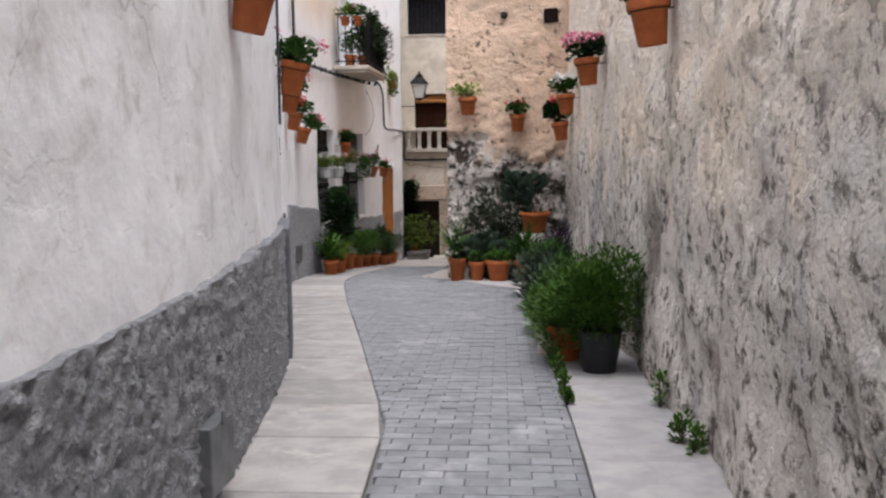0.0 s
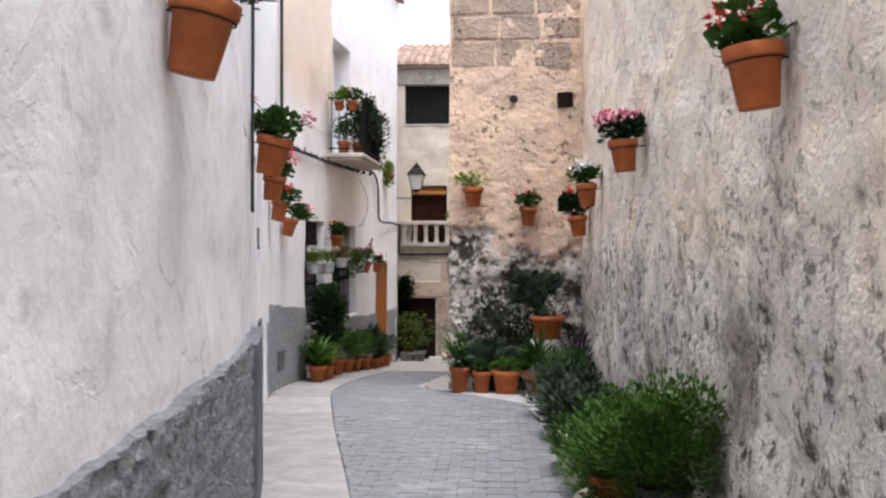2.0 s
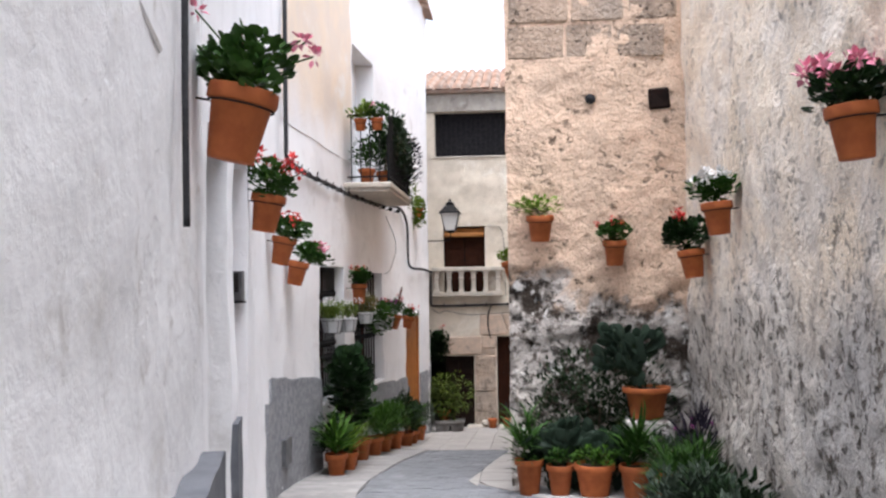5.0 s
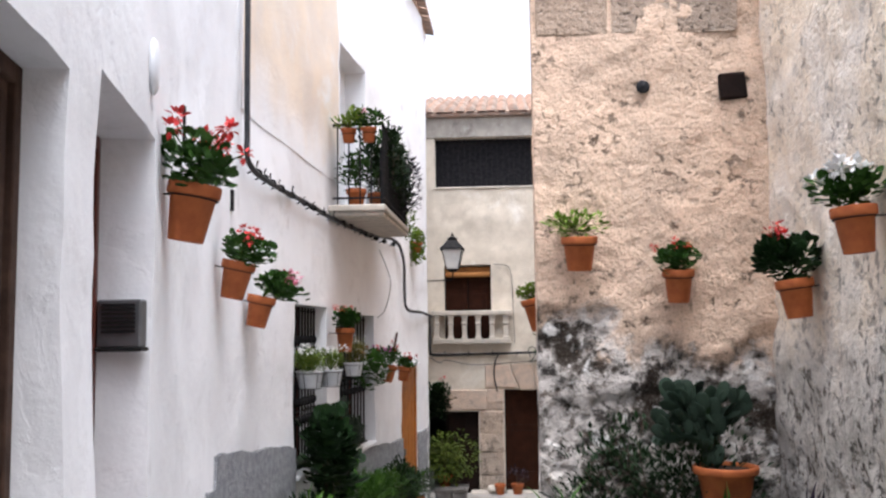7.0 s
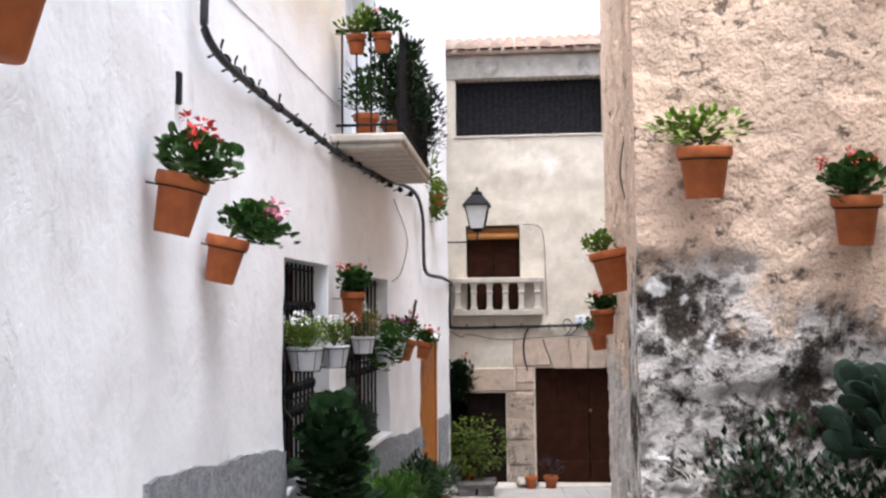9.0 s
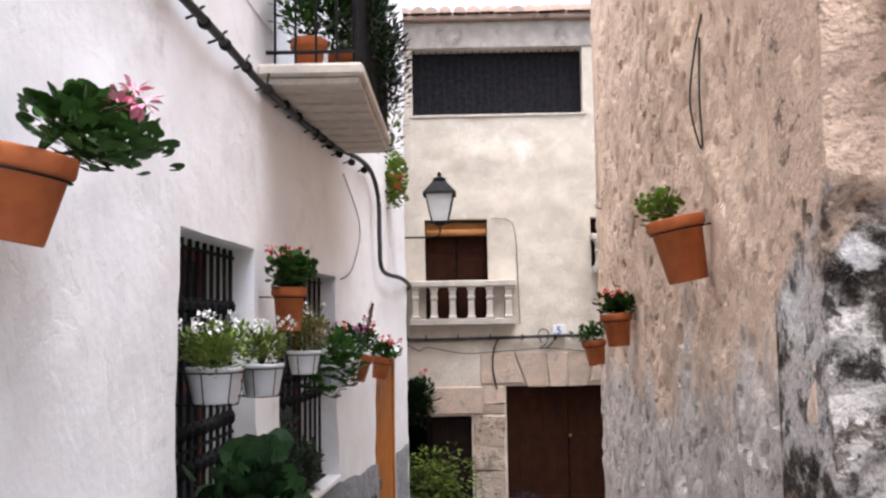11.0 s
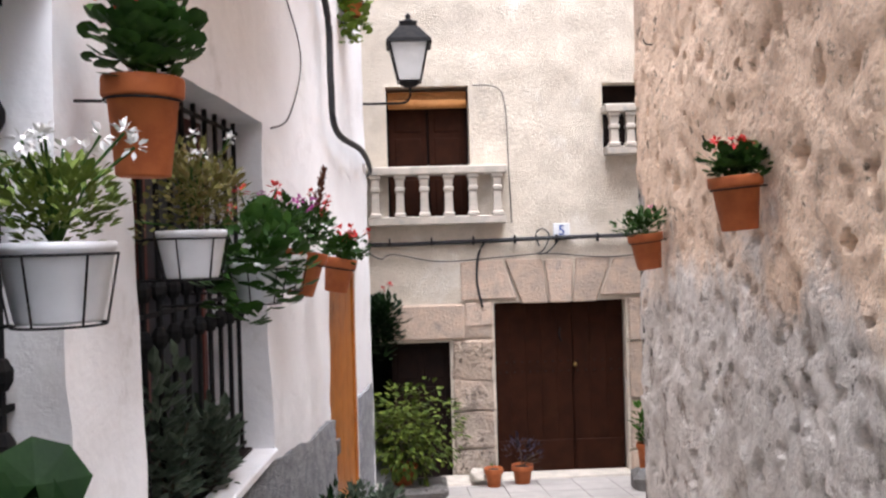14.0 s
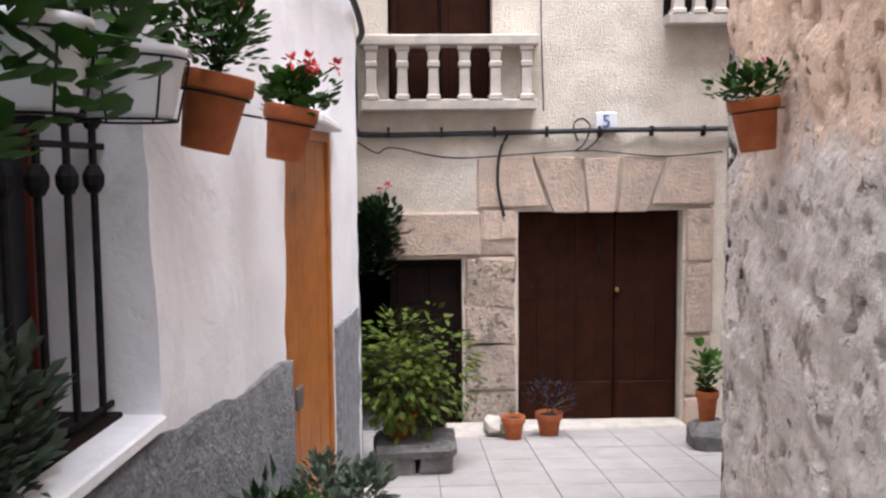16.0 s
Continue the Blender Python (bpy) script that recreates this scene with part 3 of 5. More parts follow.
# peach limewash high on the white house, left of the balcony door
pk = [HOUSE_B.at(HOUSE_B.sy(14.62) + (HOUSE_B.sy(18.62) - HOUSE_B.sy(14.62)) * i / 16)[0] for i in range(17)]
lift_b = uneven(0.03, 0.8, 0.008, 4.0)
wall("trim_peach_wash", Line([(p.x, p.y) for p in pk]), 3.40, 7.45, CREAMUP, 1, 0.02, 0.12, relief=lambda x, y, z: 0.008 + lift_b(x, y, z), label="faded peach limewash on the upper wall")


# ---- plants ----
def template(shape):
    if shape == "round":
        v = [(0, 0.45, -0.06)] + [(0.5 * math.sin(a) * (1 + 0.12 * (k % 2)), 0.45 - 0.5 * math.cos(a), 0.04) for k, a in enumerate([0.5 + i * (2 * math.pi - 1.0) / 7 for i in range(8)])]
        return v, [(0, i, i + 1) for i in range(1, 8)]
    if shape == "lance":
        return [(0, 0, 0), (0.2, 0.4, 0.05), (0, 0.5, -0.03), (-0.2, 0.4, 0.05), (0, 1, -0.1)], [(0, 1, 2), (0, 2, 3), (1, 4, 2), (2, 4, 3)]
    if shape == "oval":
        return [(0, 0, 0), (0.24, 0.25, 0.04), (0.27, 0.6, 0.05), (0, 1, -0.08), (-0.27, 0.6, 0.05), (-0.24, 0.25, 0.04), (0, 0.5, -0.04)], \
               [(6, 0, 1), (6, 1, 2), (6, 2, 3), (6, 3, 4), (6, 4, 5), (6, 5, 0)]
    return [(0.04, 0, 0), (-0.04, 0, 0), (-0.045, 0.4, 0.06), (0.045, 0.4, 0.06), (0.03, 0.75, 0.0), (-0.03, 0.75, 0.0), (0, 1, -0.14)], \
           [(0, 3, 2, 1), (3, 4, 5, 2), (4, 6, 5)]


def leaf_cloud(rnd, spots, size, shape):
    """Many small leaves. spots: (place, outward way) pairs."""
    tv, tf = template(shape)
    verts, faces = [], []
    for p, d in spots:
        d = Vector(d)
        d = d.normalized() if d.length > 1e-6 else Vector((0, 0, 1))
        side = d.cross(Vector((rnd.uniform(-0.5, 0.5), rnd.uniform(-0.5, 0.5), 1)))
        side = side.normalized() if side.length > 1e-6 else Vector((1, 0, 0))
        up = side.cross(d)
        k = size * rnd.uniform(0.6, 1.25)
        o = len(verts)
        p = Vector(p)
        for x, y, z in tv:
            verts.append(tuple(p + k * (side * x + d * y + up * z)))
        faces.extend(tuple(o + i for i in f) for f in tf)
    return verts, faces


def mound(rnd, n, rx, ry, rz, lift=0.0, droop=0.0, lumps=5):
    """Spots in an uneven bush: several lumps of different size with gaps between them."""
    balls = []
    for k in range(lumps):
        a, r = rnd.uniform(0, 6.28), rnd.uniform(0.15, 0.62)
        balls.append((Vector((rx * r * math.cos(a), ry * r * math.sin(a), lift + rz * rnd.uniform(0.25, 0.72))), rnd.uniform(0.36, 0.55)))
    out = []
    for _ in range(n):
        c, q = rnd.choice(balls)
        v = Vector((rnd.gauss(0, 1), rnd.gauss(0, 1), rnd.gauss(0, 1))).normalized() * rnd.uniform(0.45, 1.05) ** 0.5 * q
        p = c + Vector((v.x * rx, v.y * ry, v.z * rz))
        out.append((p, Vector((v.x, v.y, v.z * 0.5 + 0.25 - droop))))
    return out


def flower_heads(rnd, heads, r=0.028, petals=16):
    spots = []
    for h in heads:
        for _ in range(petals):
            v = Vector((rnd.gauss(0, 1), rnd.gauss(0, 1), rnd.gauss(0.3, 1))).normalized()
            spots.append((Vector(h) + v * r * 0.5, v))
    return leaf_cloud(rnd, spots, r * 1.1, "oval")


def plant(parent, seed, leaf, shape, n, size, dims, flower=None, heads=0, lift=0.0, off=(0, 0), droop=0.0, lumps=5, spread=0.9, stems=True, bloom=0.028):
    """Foliage, stems and blossoms as parts of a potted plant, above the soil at z = 0."""
    rnd = random.Random(seed)
    rx, ry, rz = dims
    spots = [(p + Vector((off[0], off[1], 0)), d) for p, d in mound(rnd, n, rx, ry, rz, lift, droop, lumps)]
    v, f = leaf_cloud(rnd, spots, size, shape)
    obj("foliage", v, f, leaf, parent)["kind"] = "stuff"
    tops = []
    for _ in range(heads):
        a = rnd.uniform(0, 6.28)
        q = rnd.uniform(0.2, spread)
        tops.append(Vector((off[0] + rx * q * math.cos(a), off[1] + ry * q * math.sin(a), lift + rz * rnd.uniform(0.85, 1.35))))
    if stems:
        bm = bmesh.new()
        for p in tops + [spots[rnd.randrange(len(spots))][0] for _ in range(7)]:
            mid = Vector((p.x * 0.35, p.y * 0.35, p.z * 0.55))
            tube(bm, [(0, 0, -0.02), mid, p], 0.004, 4)
        part("stalk", bm, BARK if not flower else L_GREEN, parent)["kind"] = "stuff"
    if flower and tops:
        v, f = flower_heads(rnd, tops, bloom)
        obj("blossom", v, f, flower, parent)["kind"] = "stuff"


POT_MESH = {}


def pot_body(parent, r, h, material=None, wire=False):
    """A thrown pot with a thick rolled rim, its soil 2 cm under the rim. The rim is at z = 0."""
    material = material or TERRA
    key = (round(r, 3), round(h, 3), material.name)
    if key not in POT_MESH:
        b = r * 0.66
        rim = 0.06 if h > 0.2 else 0.035
        k = (rim / h)
        prof = [(0, -h), (b * 0.96, -h), (b, -h + 0.006), (b + (r * 0.90 - b) * (1 - k), -rim - 0.004), (r * 0.96, -rim), (r, -rim + 0.008), (r, -0.008), (r * 0.985, 0), (r * 0.90, 0), (r * 0.885, -0.03), (r * 0.85, -0.05)]
        if material is not TERRA:
            prof = [(0, -h), (b * 1.08, -h), (b * 1.12, -h + 0.008), (r * 0.97, -0.022), (r, -0.018), (r, -0.002), (r * 0.96, 0), (r * 0.92, -0.03), (r * 0.88, -0.05)]
        bm = lathe(prof, 22)
        o = part("pot", bm, material, parent, smooth=True)
        POT_MESH[key] = o.data
        o.data.polygons.foreach_set("use_smooth", [True] * len(o.data.polygons))
    else:
        o = new("pot", POT_MESH[key])
        o.parent = parent
    bm = lathe([(0, -0.022), (r * 0.5, -0.018), (r * 0.87, -0.03)], 14)
    part("soil", bm, SOIL, parent, "dark potting soil")
    return o


def hanger(parent, r, reach, away):
    """An iron ring under the rim with a stay to the wall. away: the way from the wall to the pot, in plan."""
    bm = bmesh.new()
    ring = [(0.93 * r * math.cos(a), 0.93 * r * math.sin(a), -0.068) for a in [2 * math.pi * k / 20 for k in range(21)]]
    tube(bm, ring, 0.004, 5)
    a = Vector((away[0], away[1], 0)).normalized()
    tube(bm, [-a * r + Vector((0, 0, -0.066)), -a * (reach + 0.03) + Vector((0, 0, -0.066))], 0.005, 5)
    part("hanger", bm, IRON, parent, "black iron ring bracket")


SEED = [100]


def nextseed():
    SEED[0] += 1
    return SEED[0]


def hanging_pot(loc, away, label, reach=0.17, r=0.13, h=0.27, group="terracotta pots on the walls", tilt=None, **kw):
    e = empty("hanging_pot", loc, label, "flower pot", group)
    lean = radians((tilt if tilt is not None else 11.0 if away[0] > 0 else 5.5) + 1.5 * math.sin(loc[1] * 7.0))
    e.rotation_euler = (-away[1] * lean, away[0] * lean, 0)
    pot_body(e, r, h)
    hanger(e, r, reach, away)
    dx, dy, dz = kw["dims"]
    kw["dims"] = (dx * 1.22, dy * 1.22, dz * 0.92)
    kw["n"] = int(kw["n"] * 1.7)
    kw["lift"] = kw.get("lift", 0.0) - 0.012
    kw["lumps"] = 8
    plant(e, nextseed(), **kw)
    return e


def standing_pot(x, y, r, h, label, material=None, z=None, group="", **kw):
    z = ground(y) if z is None else z
    e = empty("potted_plant", (x, y, z + h), label, "potted plant", group)
    pot_body(e, r, h, material)
    plant(e, nextseed(), **kw)
    return e


E_, W_, S_ = (1, 0), (-1, 0), (0, -1)
# garden wall (pots stand off to its west)
hanging_pot((0.86, 5.55, 2.38), W_, "terracotta pot with red geranium hung on the rough wall", 0.18, leaf=L_GREEN, shape="round", n=140, size=0.055, dims=(0.15, 0.17, 0.17), flower=F_RED, heads=7, bloom=0.04)
hanging_pot((0.86, 9.45, 2.38), W_, "terracotta pot with pink geranium hung on the rough wall", 0.18, leaf=L_DARK, shape="round", n=150, size=0.06, dims=(0.20, 0.22, 0.20), flower=F_PINK, heads=16, bloom=0.045)
hanging_pot((0.86, 12.5, 2.17), W_, "terracotta pot with white flowering geranium on the rough wall", 0.18, leaf=L_GREEN, shape="round", n=140, size=0.06, dims=(0.17, 0.2, 0.2), flower=F_WHITE, heads=14, lift=0.02, bloom=0.045)
hanging_pot((0.86, 13.65, 1.82), W_, "terracotta pot with a leaning dark geranium near the corner", 0.18, leaf=L_DARK, shape="round", n=220, size=0.07, dims=(0.19, 0.22, 0.32), flower=F_RED, heads=4, off=(-0.04, 0.0), bloom=0.035)
# stone house face
hanging_pot((-0.53, 14.67, 2.25), S_, "terracotta pot with pale green leaves on the ochre stone wall", 0.18, r=0.15, h=0.28, leaf=L_LIGHT, shape="oval", n=150, size=0.06, dims=(0.23, 0.16, 0.19), droop=0.1)
hanging_pot((0.26, 14.67, 1.97), S_, "terracotta pot with red geranium on the ochre stone wall", 0.18, leaf=L_GREEN, shape="round", n=150, size=0.055, dims=(0.22, 0.17, 0.2), flower=F_RED, heads=7)
# stone house flank
hanging_pot((-0.84, 16.95, 1.83), W_, "large terracotta pot with fresh green plant on the stone flank", 0.20, r=0.155, h=0.34, tilt=12.0, leaf=L_LIGHT, shape="round", n=170, size=0.036, dims=(0.13, 0.16, 0.18), off=(-0.04, 0.05))
hanging_pot((-0.585, 20.3, 1.35), W_, "terracotta pot with red geranium on the stone flank", 0.17, r=0.145, h=0.29, leaf=L_GREEN, shape="round", n=150, size=0.055, dims=(0.17, 0.17, 0.17), flower=F_RED, heads=7)
hanging_pot((-0.45, 22.6, 1.06), W_, "terracotta pot with dense dark green plant on the stone flank", 0.17, r=0.14, h=0.28, leaf=L_GREEN, shape="oval", n=230, size=0.05, dims=(0.19, 0.18, 0.2), flower=F_PINK, heads=1)
# white houses
hanging_pot((-1.275, 4.84, 2.42), E_, "terracotta pot with grey trailing plant on the curved wall", 0.14, r=0.13, h=0.28, leaf=L_GREY, shape="oval", n=150, size=0.05, dims=(0.2, 0.24, 0.22), flower=F_WHITE, heads=8, off=(0.05, 0.08))
hanging_pot((-1.83, 8.2, 2.28), E_, "terracotta pot with full geranium by the first doorway", 0.17, r=0.135, h=0.28, leaf=L_GREEN, shape="round", n=190, size=0.055, dims=(0.2, 0.19, 0.21), flower=F_PINK, heads=6, spread=1.6, bloom=0.03)
hanging_pot((-2.62, 11.45, 2.21), E_, "terracotta pot with red geranium beside the house door", 0.17, r=0.13, h=0.28, leaf=L_GREEN, shape="round", n=160, size=0.055, dims=(0.18, 0.2, 0.26), flower=F_RED, heads=9, spread=1.1, bloom=0.04)
hanging_pot((-3.09, 13.75, 2.02), E_, "terracotta pot with geranium on the white wall", 0.19, r=0.125, h=0.28, leaf=L_GREEN, shape="round", n=170, size=0.055, dims=(0.19, 0.19, 0.2), flower=F_RED, heads=6, off=(0.04, 0), spread=1.3, bloom=0.035)
hanging_pot((-3.16, 14.63, 1.80), E_, "terracotta pot with red geranium low on the white wall", 0.2, r=0.12, h=0.26, leaf=L_GREEN, shape="round", n=230, size=0.055, dims=(0.22, 0.26, 0.20), flower=F_PINK, heads=6, off=(0.10, 0.12), spread=1.4, bloom=0.035)
hanging_pot((-3.12, 18.25, 1.55), E_, "terracotta pot with tall red geranium between the windows", 0.18, tilt=0.0, r=0.12, h=0.29, leaf=L_GREEN, shape="round", n=150, size=0.06, dims=(0.16, 0.16, 0.22), flower=F_RED, heads=6, bloom=0.035)
spiky = hanging_pot((-2.90, 20.72, 1.01), E_, "terracotta pot with small red flowers beside the window", 0.2, r=0.12, h=0.25, leaf=L_GREEN, shape="oval", n=260, size=0.045, dims=(0.18, 0.2, 0.28), flower=F_RED, heads=6, bloom=0.022)
hanging_pot((-2.76, 21.45, 0.955), E_, "terracotta pot with red geranium above the wooden door", 0.2, r=0.11, h=0.22, leaf=L_GREEN, shape="round", n=120, size=0.05, dims=(0.14, 0.15, 0.17), flower=F_RED, heads=7, bloom=0.026)


rk = random.Random(88)
v, f = leaf_cloud(rk, [(Vector((0.01 + rk.gauss(0, 0.016) * (1 - q), rk.gauss(0, 0.016) * (1 - q), 0.20 + 0.26 * q)), Vector((rk.gauss(0, 0.5), rk.gauss(0, 0.5), 1.0))) for q in [k / 160 for k in range(160)]], 0.045, "lance")
obj("dry_spike", v, f, SPIKE, spiky, "rust-brown dried flower spike")


def white_pot(loc, r, h, label, **kw):
    e = empty("window_flower_pot", loc, label, "flower pot", "white pots at the grilles")
    pot_body(e, r, h, WHITEPOT)
    bm = bmesh.new()
    for zz, rr in ((-0.03, r * 1.02), (-h - 0.006, r * 0.80)):
        tube(bm, [(rr * math.cos(a), rr * math.sin(a), zz) for a in [2 * math.pi * k / 20 for k in range(21)]], 0.0035, 5)
    for k in range(6):
        a = 2 * math.pi * (k + 0.3) / 6
        tube(bm, [(r * 1.02 * math.cos(a), r * 1.02 * math.sin(a), -0.03), (r * 0.80 * math.cos(a), r * 0.80 * math.sin(a), -h - 0.006)], 0.003, 4)
    tube(bm, [(-r * 1.0, 0, -0.03), (-r - 0.30, 0, -0.03)], 0.005, 4)
    tube(bm, [(-r * 0.8, 0, -h - 0.006), (-r - 0.30, 0, -h - 0.006)], 0.005, 4)
    part("wire_holder", bm, IRON, e, "black wire pot holder")
    plant(e, nextseed(), **kw)
    return e


white_pot((-3.27, 16.93, 1.09), 0.15, 0.19, "white pot of white petunias in a wire holder", leaf=L_PETUNIA, shape="oval", n=1100, size=0.034, dims=(0.24, 0.32, 0.20), lift=0.0, flower=F_WHITE, heads=14, bloom=0.024, lumps=9)
white_pot((-3.19, 17.72, 1.07), 0.135, 0.19, "white pot of pale petunias in a wire holder", leaf=L_PETUNIA, shape="oval", n=700, size=0.034, dims=(0.20, 0.26, 0.19), lift=0.0, flower=F_WHITE, heads=12, bloom=0.024, lumps=7)
white_pot((-3.12, 18.82, 1.11), 0.125, 0.17, "white pot with drying brownish plant in a wire holder", leaf=L_OLIVE, shape="oval", n=800, size=0.034, dims=(0.22, 0.26, 0.28), flower=F_WHITE, heads=6, bloom=0.02, lumps=8)
white_pot((-2.97, 20.0, 1.0), 0.14, 0.17, "white pot with trailing magenta flowers in a wire holder", leaf=L_GREEN, shape="oval", n=300, size=0.05, dims=(0.2, 0.3, 0.24), flower=F_MAGENTA, heads=8, bloom=0.02)
white_pot((-2.98, 19.42, 0.98), 0.12, 0.17, "pot with large-leaved trailing geranium in a wire holder", leaf=L_GREEN, shape="round", n=220, size=0.072, dims=(0.24, 0.28, 0.40), lift=-0.2, flower=F_RED, heads=3)

# ---- left foot of the white house: pots under the windows ----
row = "pots along the foot of the white house"
standing_pot(-3.02, 15.9, 0.14, 0.27, "terracotta pot with arching green strap leaves", group=row, leaf=L_FERN, shape="blade", n=110, size=0.34, dims=(0.12, 0.12, 0.25), stems=False)
standing_pot(-3.0, 16.5, 0.15, 0.24, "terracotta pot with pale strap-leaved plant", group=row, leaf=L_LIGHT, shape="blade", n=90, size=0.3, dims=(0.12, 0.12, 0.22), stems=False)
standing_pot(-3.06, 16.9, 0.17, 0.36, "pot with tall dark broad-leaved plant under the window", group=row, leaf=L_DARK, shape="round", n=330, size=0.14, dims=(0.36, 0.62, 0.95), lift=0.22, lumps=8)
standing_pot(-3.04, 17.75, 0.16, 0.3, "pot with big leafy green plant under the grille", group=row, leaf=L_GREEN, shape="round", n=260, size=0.12, dims=(0.36, 0.55, 0.80), lift=0.1, lumps=8)
standing_pot(-2.98, 18.55, 0.16, 0.28, "terracotta pot with feathery green foliage", group=row, leaf=L_FERN, shape="blade", n=1100, size=0.12, dims=(0.34, 0.42, 0.52), stems=False)
standing_pot(-2.92, 19.2, 0.15, 0.27, "terracotta pot with fine green foliage", group=row, leaf=L_GREEN, shape="lance", n=900, size=0.08, dims=(0.32, 0.42, 0.55))
standing_pot(-2.84, 19.9, 0.15, 0.27, "terracotta pot with fine bright foliage", group=row, leaf=L_FERN, shape="blade", n=1000, size=0.11, dims=(0.30, 0.42, 0.50), stems=False)
standing_pot(-2.66, 22.05, 0.14, 0.27, "pot of variegated grey-green shrub by the wooden door", group=row, leaf=L_SAGE, shape="oval", n=900, size=0.055, dims=(0.28, 0.34, 0.40), lumps=8)

standing_pot(-3.08, 16.15, 0.13, 0.22, "small pot of dark leafy plant at the wall foot", group=row, leaf=L_DARK, shape="lance", n=700, size=0.09, dims=(0.26, 0.4, 0.46), lumps=8)
standing_pot(-2.72, 20.55, 0.14, 0.24, "terracotta pot of dense dark foliage", group=row, leaf=L_DARK, shape="lance", n=800, size=0.09, dims=(0.30, 0.42, 0.55), lumps=9)
standing_pot(-2.70, 21.2, 0.14, 0.24, "terracotta pot of bright leafy plant", group=row, leaf=L_FERN, shape="lance", n=700, size=0.08, dims=(0.26, 0.36, 0.44), lumps=8)

# ---- foot of the stone house ----
row = "pots along the foot of the stone house"
standing_pot(-0.70, 14.3, 0.15, 0.36, "tall terracotta pot with wispy plant", group=row, leaf=L_GREEN, shape="blade", n=120, size=0.3, dims=(0.14, 0.12, 0.35), stems=False)
standing_pot(-0.39, 14.22, 0.14, 0.31, "slim terracotta pot with low green plant", group=row, leaf=L_GREEN, shape="oval", n=210, size=0.05, dims=(0.2, 0.16, 0.16))
standing_pot(-0.05, 14.15, 0.21, 0.33, "broad terracotta pot with low green plant", group=row, leaf=L_FERN, shape="oval", n=280, size=0.05, dims=(0.26, 0.2, 0.16))
standing_pot(0.34, 14.05, 0.16, 0.33, "terracotta pot with strap leaves", group=row, leaf=L_GREEN, shape="blade", n=120, size=0.34, dims=(0.14, 0.14, 0.26), stems=False)
standing_pot(0.62, 14.0, 0.13, 0.28, "small terracotta pot half hidden in leaves", group=row, leaf=L_GREY, shape="lance", n=200, size=0.1, dims=(0.22, 0.2, 0.25))


def cactus(parent, rnd, n, w, hgt, spread):
    """Prickly pear: flat pads growing out of one another, each a part."""
    prof = lathe([(0, 0), (0.28, 0.06), (0.44, 0.3), (0.5, 0.58), (0.4, 0.85), (0.2, 0.97), (0, 1.0)], 12)
    for v in prof.verts:
        v.co.y *= 0.2
    me = bpy.data.meshes.new("pad")
    bmesh.ops.recalc_face_normals(prof, faces=prof.faces)
    prof.to_mesh(me)
    prof.free()
    me.materials.append(L_CACTUS)
    me.polygons.foreach_set("use_smooth", [True] * len(me.polygons))
    shoots = [(Vector((rnd.uniform(-0.5, 0.5) * w, rnd.uniform(-0.06, 0.06), 0)), rnd.uniform(-0.5, 0.5), rnd.uniform(-0.25, 0.1)) for _ in range(max(3, n // 24))]
    k = 0
    while shoots and k < n:
        p, lean, tip_y = shoots.pop(0)
        if p.z > hgt or abs(p.x) > spread:
            continue
        size = rnd.uniform(0.11, 0.20)
        o = new("pad", me)
        o.parent = parent
        turn = Matrix.Rotation(lean, 4, "Y") @ Matrix.Rotation(tip_y, 4, "X") @ Matrix.Rotation(rnd.uniform(-1.1, 1.1), 4, "Z")
        o.matrix_local = Matrix.Translation(p) @ turn @ Matrix.Diagonal((size * 0.72, size * 0.52, size, 1))
        k += 1
        for _ in range(rnd.choice((1, 2, 2, 3))):
            off = rnd.uniform(-0.26, 0.26)
            shoots.append((p + turn @ Vector((off * size, 0, size * (0.93 - abs(off) * 0.5))), max(-1.5, min(1.5, lean * 0.6 + off * 3.2 + rnd.uniform(-0.3, 0.3))), max(-0.6, min(0.25, tip_y + rnd.uniform(-0.35, 0.35)))))


# a stone block that lifts the big cactus pot
blk = tagged(part("stone_block", boxm((0.28, 14.28, -0.72), (0.78, 14.70, 0.11), 0.03, 0.02, random.Random(4)), GREYSTONE, None), "rough grey stone block under a cactus pot", "stone block")
e = empty("cactus_pot", (0.53, 14.48, 0.43), "terracotta bowl of dark prickly pear on a stone block", "potted cactus")
pot_body(e, 0.25, 0.32)
cactus(e, random.Random(14), 90, 0.36, 0.80, 0.72)
e = empty("cactus", (0.16, 14.40, -0.62), "old prickly pear growing against the pitted wall", "cactus")
cactus(e, random.Random(31), 400, 1.3, 1.55, 0.85)
e = empty("climbing_shrub", (0.0, 14.56, -0.63), "dark straggly shrub behind the pots", "shrub")
plant(e, 77, L_DARK, "lance", 3000, 0.075, (0.95, 0.22, 1.35), lumps=26)
e = empty("lavender_shrub", (0.88, 13.6, -0.60), "grey lavender with purple spikes at the wall foot", "shrub")
plant(e, 78, L_PURPLE, "blade", 420, 0.22, (0.25, 0.35, 0.75), flower=F_MAGENTA, heads=4, lumps=7, bloom=0.015)

